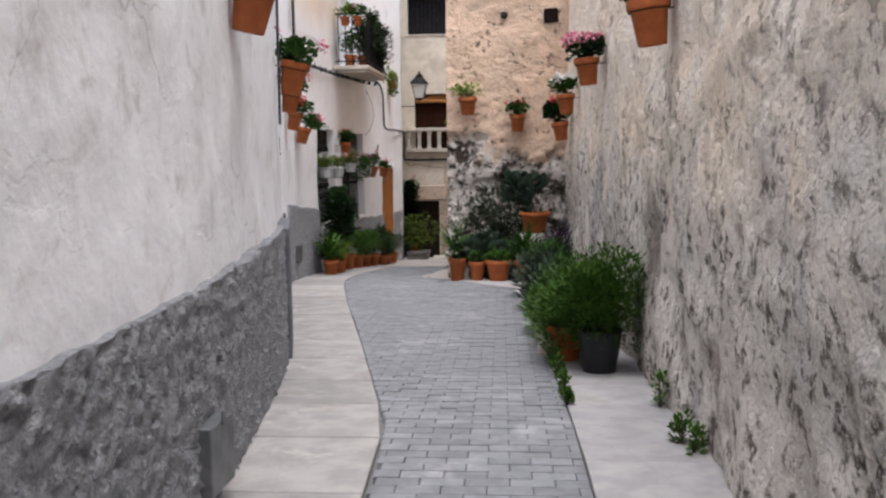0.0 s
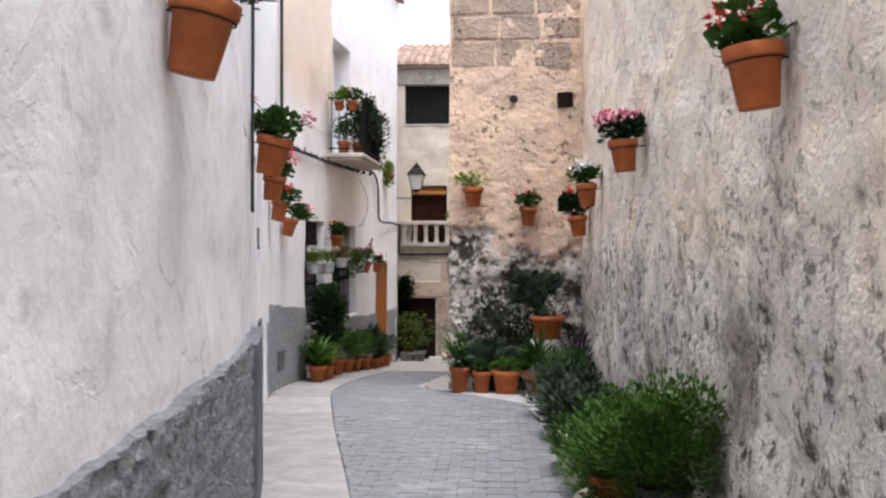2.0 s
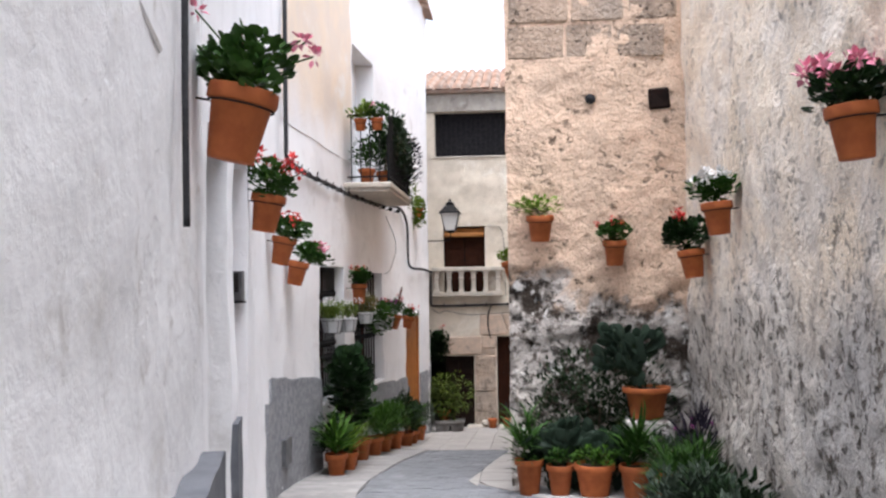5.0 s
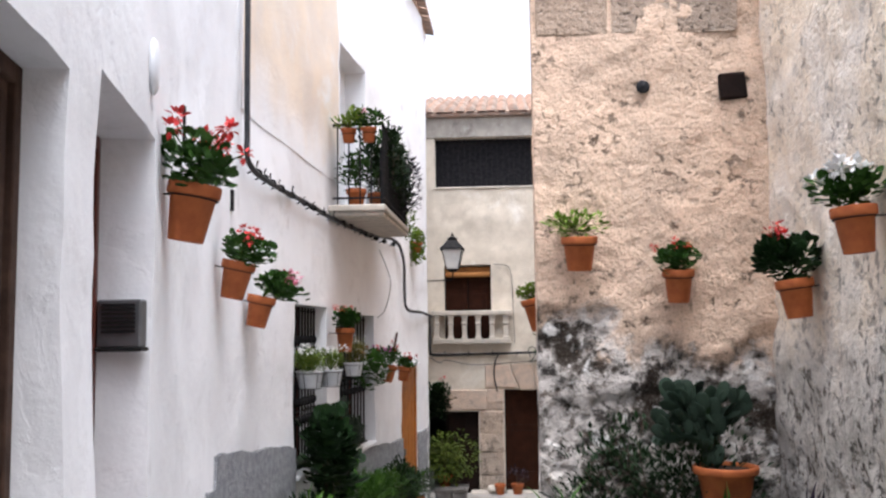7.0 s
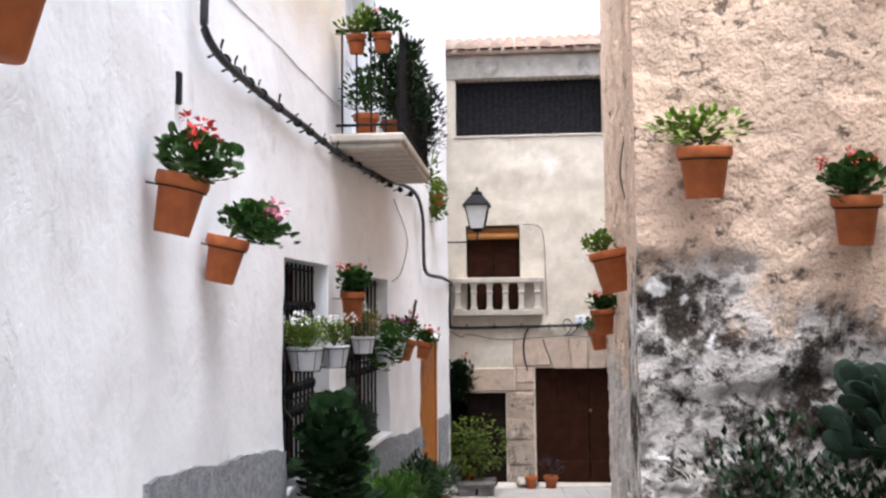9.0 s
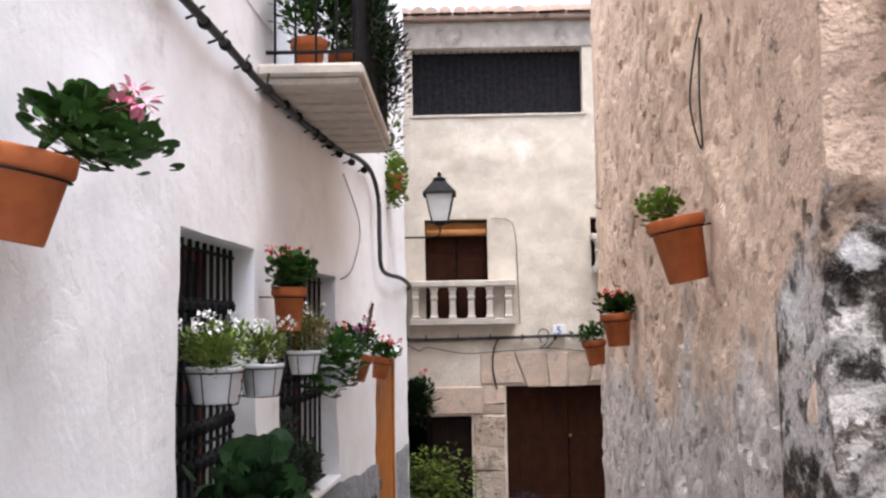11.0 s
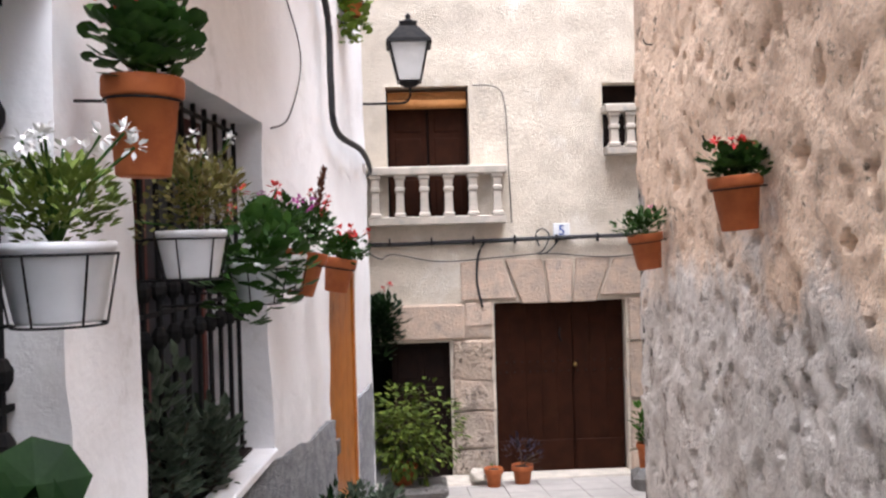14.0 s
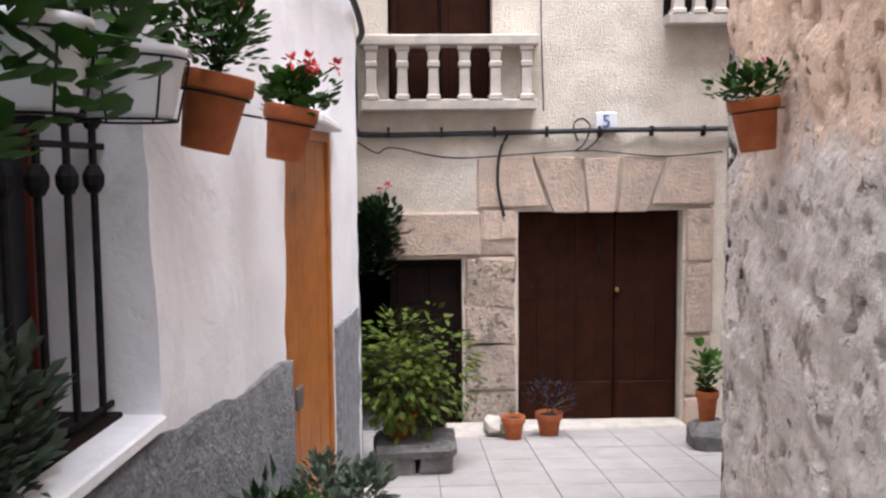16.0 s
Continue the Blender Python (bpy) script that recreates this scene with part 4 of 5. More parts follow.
# ---- right verge under the garden wall ----
standing_pot(0.74, 6.85, 0.17, 0.34, "black plastic pot of feathery asparagus fern", BLACKPOT, leaf=L_FERN, shape="lance", n=9000, size=0.045, dims=(0.46, 0.48, 0.60), lift=-0.06, lumps=26, stems=False)
standing_pot(0.52, 7.35, 0.16, 0.30, "terracotta pot of asparagus fern at the verge", leaf=L_FERN, shape="lance", n=5000, size=0.045, dims=(0.34, 0.42, 0.50), lift=-0.10, lumps=18, stems=False)
rv = random.Random(5)
for k, (x, y, hh, lf, shp, sz) in enumerate([(0.70, 8.15, 0.36, L_FERN, "blade", 0.15), (0.62, 8.9, 0.42, L_GREEN, "lance", 0.08), (0.72, 9.7, 0.46, L_DARK, "lance", 0.085), (0.56, 10.5, 0.44, L_GREY, "lance", 0.09),
                                            (0.68, 11.3, 0.56, L_DARK, "lance", 0.09), (0.50, 12.1, 0.52, L_GREY, "lance", 0.09), (0.66, 12.9, 0.60, L_GREEN, "blade", 0.15)]):
    e = empty("verge_plant", (x, y, ground(y)), "grey-green leafy perennial spreading at the wall foot", "perennial", "plants along the garden wall")
    plant(e, 300 + k, lf, shp, 1700, sz, (0.42, 0.52, hh), lumps=12, stems=False)
for k, (x, y, s) in enumerate([(0.97, 5.55, 0.13), (0.95, 4.75, 0.08), (0.97, 4.55, 0.07), (0.40, 8.0, 0.10), (0.36, 8.9, 0.10), (0.44, 7.55, 0.09), (0.41, 5.6, 0.05), (0.42, 6.1, 0.06), (0.40, 6.6, 0.09), (0.41, 7.0, 0.10), (0.40, 7.3, 0.11), (0.33, 9.6, 0.10), (0.31, 10.4, 0.11)]):
    e = empty("weed", (x, y, ground(y)), "small green weed growing from the joint", "weed", "weeds in the joints")
    plant(e, 340 + k, L_FERN, "oval", 130, 0.035, (s * 0.8, s, s * 2.0), lumps=4)
for k in range(9):
    y = 7.7 + k * 0.55
    r = rv.uniform(0.06, 0.11)
    bm = bmesh.new()
    bmesh.ops.create_icosphere(bm, subdivisions=2, radius=1.0)
    for v in bm.verts:
        v.co = Vector((v.co.x * r * 1.2, v.co.y * r * 1.5, v.co.z * r)) * (1 + 0.25 * fbm(v.co.x * 2 + k, v.co.y * 2, v.co.z * 2, 2))
    o = part("edging_stone", bm, BALSTONE, None)
    o.location = (0.40 + rv.uniform(-0.03, 0.03), y, ground(y) + r * 0.5)
    tagged(o, "pale rough stone edging the planted verge", "stone", "edging stones")

# ---- end of the lane ----
tagged(part("stone_bench", boxm((-2.60, 24.52, -1.52), (-1.97, 25.12, -1.42), 0.03, 0.02, random.Random(2)), OLDSTONE, None), "worn grey stone slab used as a bench", "stone slab")
for k, (a, b) in enumerate((((-2.56, 24.56, -1.80), (-2.28, 25.08, -1.515)), ((-2.24, 24.58, -1.80), (-1.99, 25.06, -1.66)), ((-2.25, 24.56, -1.655), (-2.0, 25.08, -1.515)))):
    tagged(part("bench_support", boxm(a, b, 0.02, 0.02, random.Random(k)), OLDSTONE, None), "rough stone under the bench slab", "stone", "bench supports")
standing_pot(-2.40, 24.83, 0.15, 0.20, "terracotta pot of bushy yellow-green shrub on the stone bench", z=-1.425, leaf=L_YELLOW, shape="oval", n=1500, size=0.078, dims=(0.62, 0.46, 0.86), off=(0.12, 0.0), lift=-0.10, droop=0.35, lumps=15)
standing_pot(-1.37, 25.9, 0.11, 0.22, "small empty-looking terracotta pot by the door jamb", leaf=L_GREEN, shape="lance", n=10, size=0.05, dims=(0.05, 0.05, 0.04), stems=False)
standing_pot(-1.02, 26.05, 0.13, 0.22, "terracotta pot of purple-leaved plant before the door", leaf=L_PURPLE, shape="lance", n=110, size=0.075, dims=(0.26, 0.2, 0.36), lumps=6)
tagged(part("boulder", boxm((0.10, 25.2, -1.80), (0.44, 25.6, -1.50), 0.07, 0.03, random.Random(9)), OLDSTONE, None), "dark rounded boulder beside the big door", "boulder")
standing_pot(0.26, 25.4, 0.10, 0.28, "terracotta pot with basil-like plant on the boulder", z=-1.51, leaf=L_FERN, shape="oval", n=110, size=0.085, dims=(0.13, 0.13, 0.36))
e = empty("hanging_fern", (-2.62, 26.28, 0.15), "dark leafy plant hanging in the corner by the old door", "hanging plant")
plant(e, 401, L_DARK, "oval", 900, 0.085, (0.34, 0.18, 0.62), lift=-0.42, flower=F_RED, heads=4, lumps=10)
part("hook", tube(bmesh.new(), [(0, 0.2, 0.12), (0, 0, 0.12), (0, 0, -0.02)], 0.006, 5), IRON, e, "black iron hook")
e = empty("hanging_plant", (-2.70, 22.9, 3.05), "light green trailing plant on a wall bracket", "hanging plant")
plant(e, 402, L_LIGHT, "round", 240, 0.075, (0.17, 0.25, 0.62), lift=-0.42, lumps=7)
pot_body(e, 0.1, 0.18)
hanger(e, 0.1, 0.15, E_)


# ---- end house: stonework, doors, window, balustrades ----
FY = 26.45
rs = random.Random(21)


def block(name, x0, x1, z0, z1, parent, proud=0.035, deep=0.10, material=None, jit=0.012):
    return part(name, boxm((x0 + 0.008, FY - proud, z0 + 0.008), (x1 - 0.008, FY + deep, z1 - 0.008), 0.018, jit, rs), material or BLOCK, parent)


# courses of the pier between the doors, of the right jamb, and the lintel of the small door
z = -2.1
for hgt in (0.34, 0.30, 0.46, 0.36, 0.50, 0.28):
    block("stone", -1.78, -1.28, z, z + hgt, endwall, 0.03 + rs.uniform(0, 0.02), material=BLOCK if z > -0.5 else ROUGHBLOCK, jit=0.022)
    z += hgt
block("lintel_stone", -2.60, -1.62, -0.145, 0.285, endwall, 0.045)
block("stone", -1.615, -1.28, -0.0, 0.30, endwall, 0.04)
z = -2.1
for hgt in (0.55, 0.62, 0.7, 0.54):
    block("stone", 0.36, 0.64, z, z + hgt, endwall, 0.035)
    z += hgt


def voussoir(x0a, x1a, x0b, x1b, z0, z1):
    bm = bmesh.new()
    pts = [(x0b, z0), (x1b, z0), (x1a, z1), (x0a, z1)]
    g = 0.008
    fr = [bm.verts.new((x + (g if k in (0, 3) else -g) + rs.uniform(-0.006, 0.006), FY - 0.045, zz + rs.uniform(-0.006, 0.006))) for k, (x, zz) in enumerate(pts)]
    bk = [bm.verts.new((x + (g if k in (0, 3) else -g), FY + 0.12, zz)) for k, (x, zz) in enumerate(pts)]
    bm.faces.new(fr)
    bm.faces.new(bk[::-1])
    for k in range(4):
        bm.faces.new((fr[k], bk[k], bk[(k + 1) % 4], fr[(k + 1) % 4]))
    bmesh.ops.bevel(bm, geom=list(bm.edges), offset=0.012, segments=1, affect="EDGES")
    part("voussoir", bm, BLOCK, endwall)


voussoir(-1.66, -1.14, -1.66, -0.98, 0.33, 0.79)
voussoir(-1.13, -0.66, -0.93, -0.60, 0.27, 0.80)
voussoir(-0.65, -0.28, -0.59, -0.32, 0.265, 0.79)
voussoir(-0.27, 0.18, -0.31, -0.02, 0.27, 0.80)
voussoir(0.19, 0.64, 0.03, 0.64, 0.34, 0.79)
tagged(part("door_sill", boxm((-1.24, 26.28, -1.92), (0.36, 26.62, -1.80), 0.015, 0.006, rs), BALSTONE, None), "pale stone threshold of the double door", "door sill", kind="structure")
tagged(part("door_step", boxm((-1.98, 26.0, -1.98), (-1.42, 26.44, -1.77), 0.02, 0.01, rs), BALSTONE, None), "worn stone step before the old door", "step", kind="structure")
tagged(part("loose_stone", boxm((-1.62, 25.95, -1.77), (-1.45, 26.2, -1.62), 0.04, 0.02, rs), BALSTONE, None), "pale loose stone lying on the step", "stone")

dd = empty("door_1", (0, FY + 0.14, 0), "closed dark brown double plank door with studs", "door", kind="structure")
for x0, x1, n in ((-1.25, -0.30, 5), (-0.29, 0.33, 3)):
    leaf = part("door_leaf", boxm((x0, 0.012, -1.80), (x1, 0.06, 0.36)), BROWN, dd)
    w = (x1 - x0) / n
    for k in range(n):
        part("plank", boxm((x0 + k * w + 0.0015, 0.0, -1.80), (x0 + (k + 1) * w - 0.0015, 0.014, 0.36), 0.002), BROWN, leaf)
    part("bottom_rail", boxm((x0 + 0.02, -0.018, -1.79), (x1 - 0.02, 0.004, -1.42), 0.006), BROWN, leaf)
    for zz in (-0.46, -0.58):
        for k in range(n * 2):
            bm = bmesh.new()
            bmesh.ops.create_icosphere(bm, subdivisions=1, radius=0.014, matrix=Matrix.Translation((x0 + (k + 0.5) * w / 2, -0.004, zz)))
            part("stud", bm, IRON, leaf)
part("handle", lathe([(0, -0.03), (0.02, -0.02), (0.024, 0.0), (0.015, 0.02), (0, 0.025)], 10), mat("aged_brass", (0.45, 0.30, 0.10), (0.35, 0.24, 0.08), 0.4, 20, metal=0.8), dd, "small brass knob").location = (-0.27, -0.02, -0.50)
part("knocker", tube(bmesh.new(), bend([(-0.44, -0.01, -0.05), (-0.46, -0.03, -0.14), (-0.43, -0.02, -0.22)], 4), 0.012, 6), IRON, dd, "iron door knocker")

bd = empty("door_2", (0, FY + 0.16, 0), "closed old almost black panelled door", "door", kind="structure")
part("door_leaf", boxm((-2.5, 0.0, -1.97), (-1.80, 0.05, -0.15)), DARKWOOD, bd)
for a, b in ((-1.90, -1.35), (-1.22, -0.72), (-0.62, -0.25)):
    for x0, x1 in ((-2.44, -2.18), (-2.12, -1.86)):
        part("panel", boxm((x0, -0.014, a), (x1, 0.002, b), 0.008), DARKWOOD, bd)
part("handle", boxm((-1.90, -0.05, -0.98), (-1.86, -0.01, -0.90), 0.008), IRON, bd, "iron latch")

w1 = empty("window_1", (0, FY + 0.2, 0), "balcony window with closed brown shutters and a rolled orange blind", "window", kind="structure")
part("window_frame", boxm((-2.49, 0.04, 1.27), (-1.50, 0.09, 2.87)), DARKWOOD, w1)
for x0, x1 in ((-2.46, -2.01), (-1.98, -1.53)):
    sh = part("shutter", boxm((x0, 0.0, 1.30), (x1, 0.045, 2.84), 0.004), BROWN, w1)
    for a, b in ((1.36, 1.80), (1.88, 2.30), (2.38, 2.78)):
        part("panel", boxm((x0 + 0.07, -0.010, a), (x1 - 0.07, 0.004, b), 0.006), BROWN, sh)
bm = tube(bmesh.new(), [(-2.47, -0.10, 2.70), (-1.52, -0.10, 2.70)], 0.055, 14)
part("rolled_blind", bm, BLIND, w1, "rolled orange wooden blind", True)
for k in range(5):
    part("blind_slat", boxm((-2.47, -0.07 + 0.002 * k, 2.75 + k * 0.022), (-1.52, -0.05 + 0.002 * k, 2.768 + k * 0.022)), BLIND, w1)


def balustrade(name, x0, x1, z0, z1, n, label, out=0.16):
    b = empty(name, ((x0 + x1) / 2, FY - out + 0.02, z0), label, "balustrade")
    h = z1 - z0
    wdt = (x1 - x0) / 2
    part("base", boxm((-wdt, -0.06, 0), (wdt, out, 0.10), 0.012), BALSTONE, b)
    part("handrail", boxm((-wdt - 0.02, -0.08, h - 0.10), (wdt + 0.02, out, h), 0.014), BALSTONE, b)
    prof = [(0.092, 0.10), (0.092, 0.135), (0.070, 0.15), (0.066, 0.24), (0.062, h - 0.30), (0.080, h - 0.285), (0.080, h - 0.25), (0.064, h - 0.235), (0.074, h - 0.15), (0.092, h - 0.135), (0.092, h - 0.10)]
    for k in range(n):
        bm = lathe(prof, 4)
        bmesh.ops.rotate(bm, verts=bm.verts, matrix=Matrix.Rotation(math.pi / 4, 3, "Z"))
        o = part("baluster", bm, BALSTONE, b)
        o.location = (-wdt + 0.10 + (2 * wdt - 0.20) * k / max(1, n - 1), 0, 0)
    return b


balustrade("balustrade", -2.74, -1.10, 1.24, 1.93, 6, "cast stone balustrade before the shuttered window")
balustrade("balustrade", 0.12, 1.1, 2.02, 2.62, 5, "small cast stone balustrade higher on the end house")
w2 = empty("window_2", (0, FY + 0.2, 0), "small dark window behind a stone balustrade", "window", kind="structure")
part("window_frame", boxm((0.12, 0.03, 2.1), (0.75, 0.08, 2.9)), DARKWOOD, w2)

# attic gallery: bars and a dark mesh screen
w3 = empty("window_3", (0, FY + 0.1, 0), "long open attic gallery with thin iron bars and dark screen", "window", kind="structure")
part("screen", boxm((-2.68, 0.14, 4.55), (0.08, 0.16, 5.66)), REED, w3, "dark mesh screen")
for k in range(23):
    part("bar", tube(bmesh.new(), [(-2.62 + k * 0.118, 0.02, 4.55), (-2.62 + k * 0.118, 0.02, 5.65)], 0.009, 5), IRON, w3)
tagged(part("attic_sill", boxm((-2.70, FY - 0.025, 4.53), (0.10, FY + 0.3, 4.572), 0.008), BALSTONE, None), "thin stone sill under the attic gallery", "sill", kind="structure")

part("lintel_beam", boxm((-2.95, FY - 0.03, 5.645), (0.5, FY + 0.1, 6.075), 0.012, 0.004, rs), LINTEL, endwall, "grey concrete beam over the gallery")

# roof of the end house: boarding, clay gutter course and barrel tiles
roof = empty("roof_end_house", (0, 0, 0), "clay barrel tile roof of the end house, lichened", "roof", kind="structure")
part("eaves_course", boxm((-3.3, FY - 0.16, 6.08), (3.4, FY + 0.45, 6.15), 0.01), ROOF, roof, "thin projecting brick course")
deck = part("roof_deck", boxm((-3.3, 0.0, -0.03), (3.4, 4.5, 0.0)), ROOF, roof)
deck.location, deck.rotation_euler = (0, FY - 0.05, 6.185), (math.atan(0.326), 0, 0)
tile = bmesh.new()
cols = []
for yy, r in ((-0.22, 0.105), (0.30, 0.085)):
    cols.append([tile.verts.new((q * math.cos(a), yy, q * math.sin(a) + (yy + 0.22) * 0.25)) for q in (r, r - 0.014) for a in [math.pi * k / 8 for k in range(9)]])
for k in range(17):
    if k != 8:
        tile.faces.new((cols[0][k], cols[0][k + 1], cols[1][k + 1], cols[1][k]))
tile.faces.new([cols[0][k] for k in range(17, 8, -1)])
for c in cols:
    for k in range(8):
        tile.faces.new((c[k], c[k + 1], c[k + 10], c[k + 9]))
tile_me = bpy.data.meshes.new("roof_tile")
bmesh.ops.recalc_face_normals(tile, faces=tile.faces)
tile.to_mesh(tile_me)
tile.free()
tile_me.materials.append(ROOF)
for j in range(10):
    for k in range(27):
        o = new("roof_tile", tile_me)
        o.parent = roof
        o.location = (-3.0 + k * 0.225 + rs.uniform(-0.012, 0.012), FY - 0.02 + j * 0.42, 6.165 + 0.137 * j + rs.uniform(-0.008, 0.008))
        o.rotation_euler = (rs.uniform(-0.03, 0.03), 0, rs.uniform(-0.04, 0.04))

# eave tiles over the corner of the white house
eave = empty("roof_eave_white_house", (0, 0, 0), "clay canal tiles overhanging the white house corner", "roof", kind="structure")
part("eaves_board", boxm((-3.3, 22.6, 7.505), (-2.72, 25.45, 7.54), 0.005), ROOF, eave)
for k in range(12):
    o = new("roof_tile", tile_me)
    o.parent = eave
    o.location = (-2.78, 22.75 + k * 0.23, 7.55)
    o.rotation_euler = (rs.uniform(-0.04, 0.04), 0, math.pi / 2 + rs.uniform(-0.05, 0.05))

# number plaque
pl = empty("house_number_plaque", (-0.42, FY - 0.028, 1.13), "white glazed tile with a blue number five", "house number")
part("plaque", boxm((-0.10, 0, -0.09), (0.10, 0.02, 0.09), 0.006), ENAMEL, pl)
cv = bpy.data.curves.new("digit", "FONT")
cv.body, cv.size, cv.align_x, cv.align_y, cv.extrude = "5", 0.17, "CENTER", "CENTER", 0.002
cv.materials.append(BLUE)
dg = new("digit", cv)
dg.parent, dg.location, dg.rotation_euler = pl, (0, -0.004, 0), (math.pi / 2, 0, 0)


# ---- cables ----
def cable(name, pts, r, label, n=6):
    return tagged(part(name, tube(bmesh.new(), bend(pts, n), r, 8), CABLE, None, smooth=True), label, "cable")


def onwall(y, z, out=0.03):
    return (HOUSE_B.xy(y) + out, y, z)


main = cable("power_cable", [onwall(14.45, 7.4, 0.06), onwall(14.46, 4.5, 0.06), onwall(14.47, 3.2, 0.06), onwall(14.6, 2.90, 0.06), onwall(15.6, 2.88, 0.06), onwall(17, 2.90, 0.06), onwall(18.3, 2.88, 0.06), onwall(20, 2.90, 0.06),
                            onwall(21.6, 2.95, 0.07), onwall(22.1, 2.68, 0.07), onwall(22.15, 2.2, 0.07), onwall(22.3, 1.88, 0.07), onwall(23.4, 1.84, 0.07), onwall(25.1, 1.8, 0.07),
                            (-2.76, 25.9, 1.78), (-2.80, FY - 0.06, 1.66), (-2.80, FY - 0.06, 1.3), (-2.79, FY - 0.06, 1.08), (-2.66, FY - 0.06, 1.02), (-1.5, FY - 0.06, 1.03), (-0.4, FY - 0.06, 1.05), (1.2, FY - 0.06, 1.06)], 0.025,
             "thick black power cable clipped along the houses")
rc = random.Random(17)
y = 14.75
while y < 21.5:
    q = rc.uniform(-0.02, 0.03)
    part("clip", tube(bmesh.new(), [onwall(y, 2.86, 0.0), onwall(y, 2.89, 0.085), onwall(y + q, 2.925, 0.08), onwall(y + q * 2, 2.935 + rc.uniform(0.0, 0.04), 0.09)], 0.008, 4), IRON, main)
    wrap = y + rc.uniform(0.05, 0.16)
    part("tie", tube(bmesh.new(), [onwall(wrap, 2.89, 0.06), onwall(wrap + 0.035, 2.89, 0.06)], 0.036, 8), IRON, main)
    y += rc.uniform(0.22, 0.55)
for k in range(7):
    x = -2.5 + k * 0.5
    part("clip", boxm((x, FY - 0.10, 0.99), (x + 0.02, FY + 0.02, 1.09), 0.003), IRON, main)
cable("phone_cable", [(-2.78, FY - 0.04, 0.95), (-2.6, FY - 0.05, 0.85), (-2.45, FY - 0.045, 0.90), (-1.9, FY - 0.045, 0.80), (-1.2, FY - 0.05, 0.83), (-0.6, FY - 0.05, 0.86), (0.1, FY - 0.05, 0.80), (0.7, FY - 0.05, 0.84)], 0.007, "thin dark phone wire sagging along the front")
cable("cable_tail", [(-1.36, FY - 0.06, 1.02), (-1.44, FY - 0.07, 0.85), (-1.46, FY - 0.06, 0.55), (-1.40, FY - 0.06, 0.24)], 0.014, "loose black cable end hanging by the door")
cable("cable_coil", [(-0.70, FY - 0.06, 0.95), (-0.74, FY - 0.08, 1.10), (-0.66, FY - 0.08, 1.16), (-0.58, FY - 0.07, 1.08), (-0.64, FY - 0.07, 0.92), (-0.72, FY - 0.08, 0.86), (-0.60, FY - 0.07, 0.88), (-0.45, FY - 0.06, 1.03)], 0.009, "coil of spare dark wire tied to the cable")
cable("thin_wire", [(-1.45, FY - 0.03, 2.90), (-1.15, FY - 0.03, 2.86), (-1.06, FY - 0.03, 2.6), (-1.04, FY - 0.03, 1.9), (-1.02, FY - 0.03, 1.24)], 0.006, "thin grey wire running down the render")
cable("drop_wire", [(HOUSE_A.xy(7.6) + 0.03, 7.6, 4.6), (HOUSE_A.xy(7.6) + 0.04, 7.6, 3.2), (HOUSE_A.xy(7.62) + 0.035, 7.62, 2.2), (HOUSE_A.xy(7.64) + 0.03, 7.66, 1.72)], 0.012, "black cable hanging down the curved house corner")
cable("wall_wire", [onwall(20.9, 2.75, 0.02), onwall(21.5, 2.3, 0.02), onwall(21.2, 1.85, 0.02), onwall(20.8, 1.72, 0.02)], 0.005, "thin black wire looping above the window")

# ---- lantern on its wall arm ----
la = empty("wall_lantern", (-2.22, 25.1, 2.50), "dark iron street lantern with frosted panes on a wall arm", "street lantern")
part("arm", tube(bmesh.new(), bend([(-0.60, 0, 0.0), (-0.2, 0, 0.0), (-0.05, 0, 0.01), (0.0, 0, 0.08), (0, 0, 0.2)], 5), 0.014, 6), IRON, la)
part("wall_plate", boxm((-0.62, -0.03, -0.16), (-0.58, 0.03, 0.24), 0.005), IRON, la)


def frustum(r0, z0, r1, z1, cap=True):
    bm = bmesh.new()
    a = [bm.verts.new((sx * r0, sy * r0, z0)) for sx, sy in ((-1, -1), (1, -1), (1, 1), (-1, 1))]
    b = [bm.verts.new((sx * r1, sy * r1, z1)) for sx, sy in ((-1, -1), (1, -1), (1, 1), (-1, 1))]
    for k in range(4):
        bm.faces.new((a[k], a[(k + 1) % 4], b[(k + 1) % 4], b[k]))
    if cap:
        bm.faces.new(a[::-1])
        bm.faces.new(b)
    return bm


part("base_cup", frustum(0.05, 0.17, 0.11, 0.22), IRON, la)
for k, (sx, sy) in enumerate(((0, -1), (0, 1), (-1, 0), (1, 0))):
    bm = bmesh.new()
    r0, r1 = 0.115, 0.195
    if sx == 0:
        q = [(-r0, sy * r0, 0.23), (r0, sy * r0, 0.23), (r1, sy * r1, 0.60), (-r1, sy * r1, 0.60)]
    else:
        q = [(sx * r0, -r0, 0.23), (sx * r0, r0, 0.23), (sx * r1, r1, 0.60), (sx * r1, -r1, 0.60)]
    inner = [(x * 0.97, y * 0.97, zz) for x, y, zz in q]
    vs = [bm.verts.new(v) for v in q + inner]
    bm.faces.new(vs[:4])
    bm.faces.new(vs[4:][::-1])
    for i in range(4):
        bm.faces.new((vs[i], vs[4 + i], vs[4 + (i + 1) % 4], vs[(i + 1) % 4]))
    part("pane", bm, LAMPGLASS, la, "frosted glass pane")
for sx, sy in ((-1, -1), (1, -1), (1, 1), (-1, 1)):
    part("corner_bar", tube(bmesh.new(), [(sx * 0.115, sy * 0.115, 0.22), (sx * 0.197, sy * 0.197, 0.61)], 0.012, 5), IRON, la)
part("top_frame", frustum(0.235, 0.60, 0.225, 0.64), IRON, la)
part("roof", frustum(0.22, 0.64, 0.10, 0.79), IRON, la)
part("vent", frustum(0.085, 0.79, 0.095, 0.84), IRON, la)
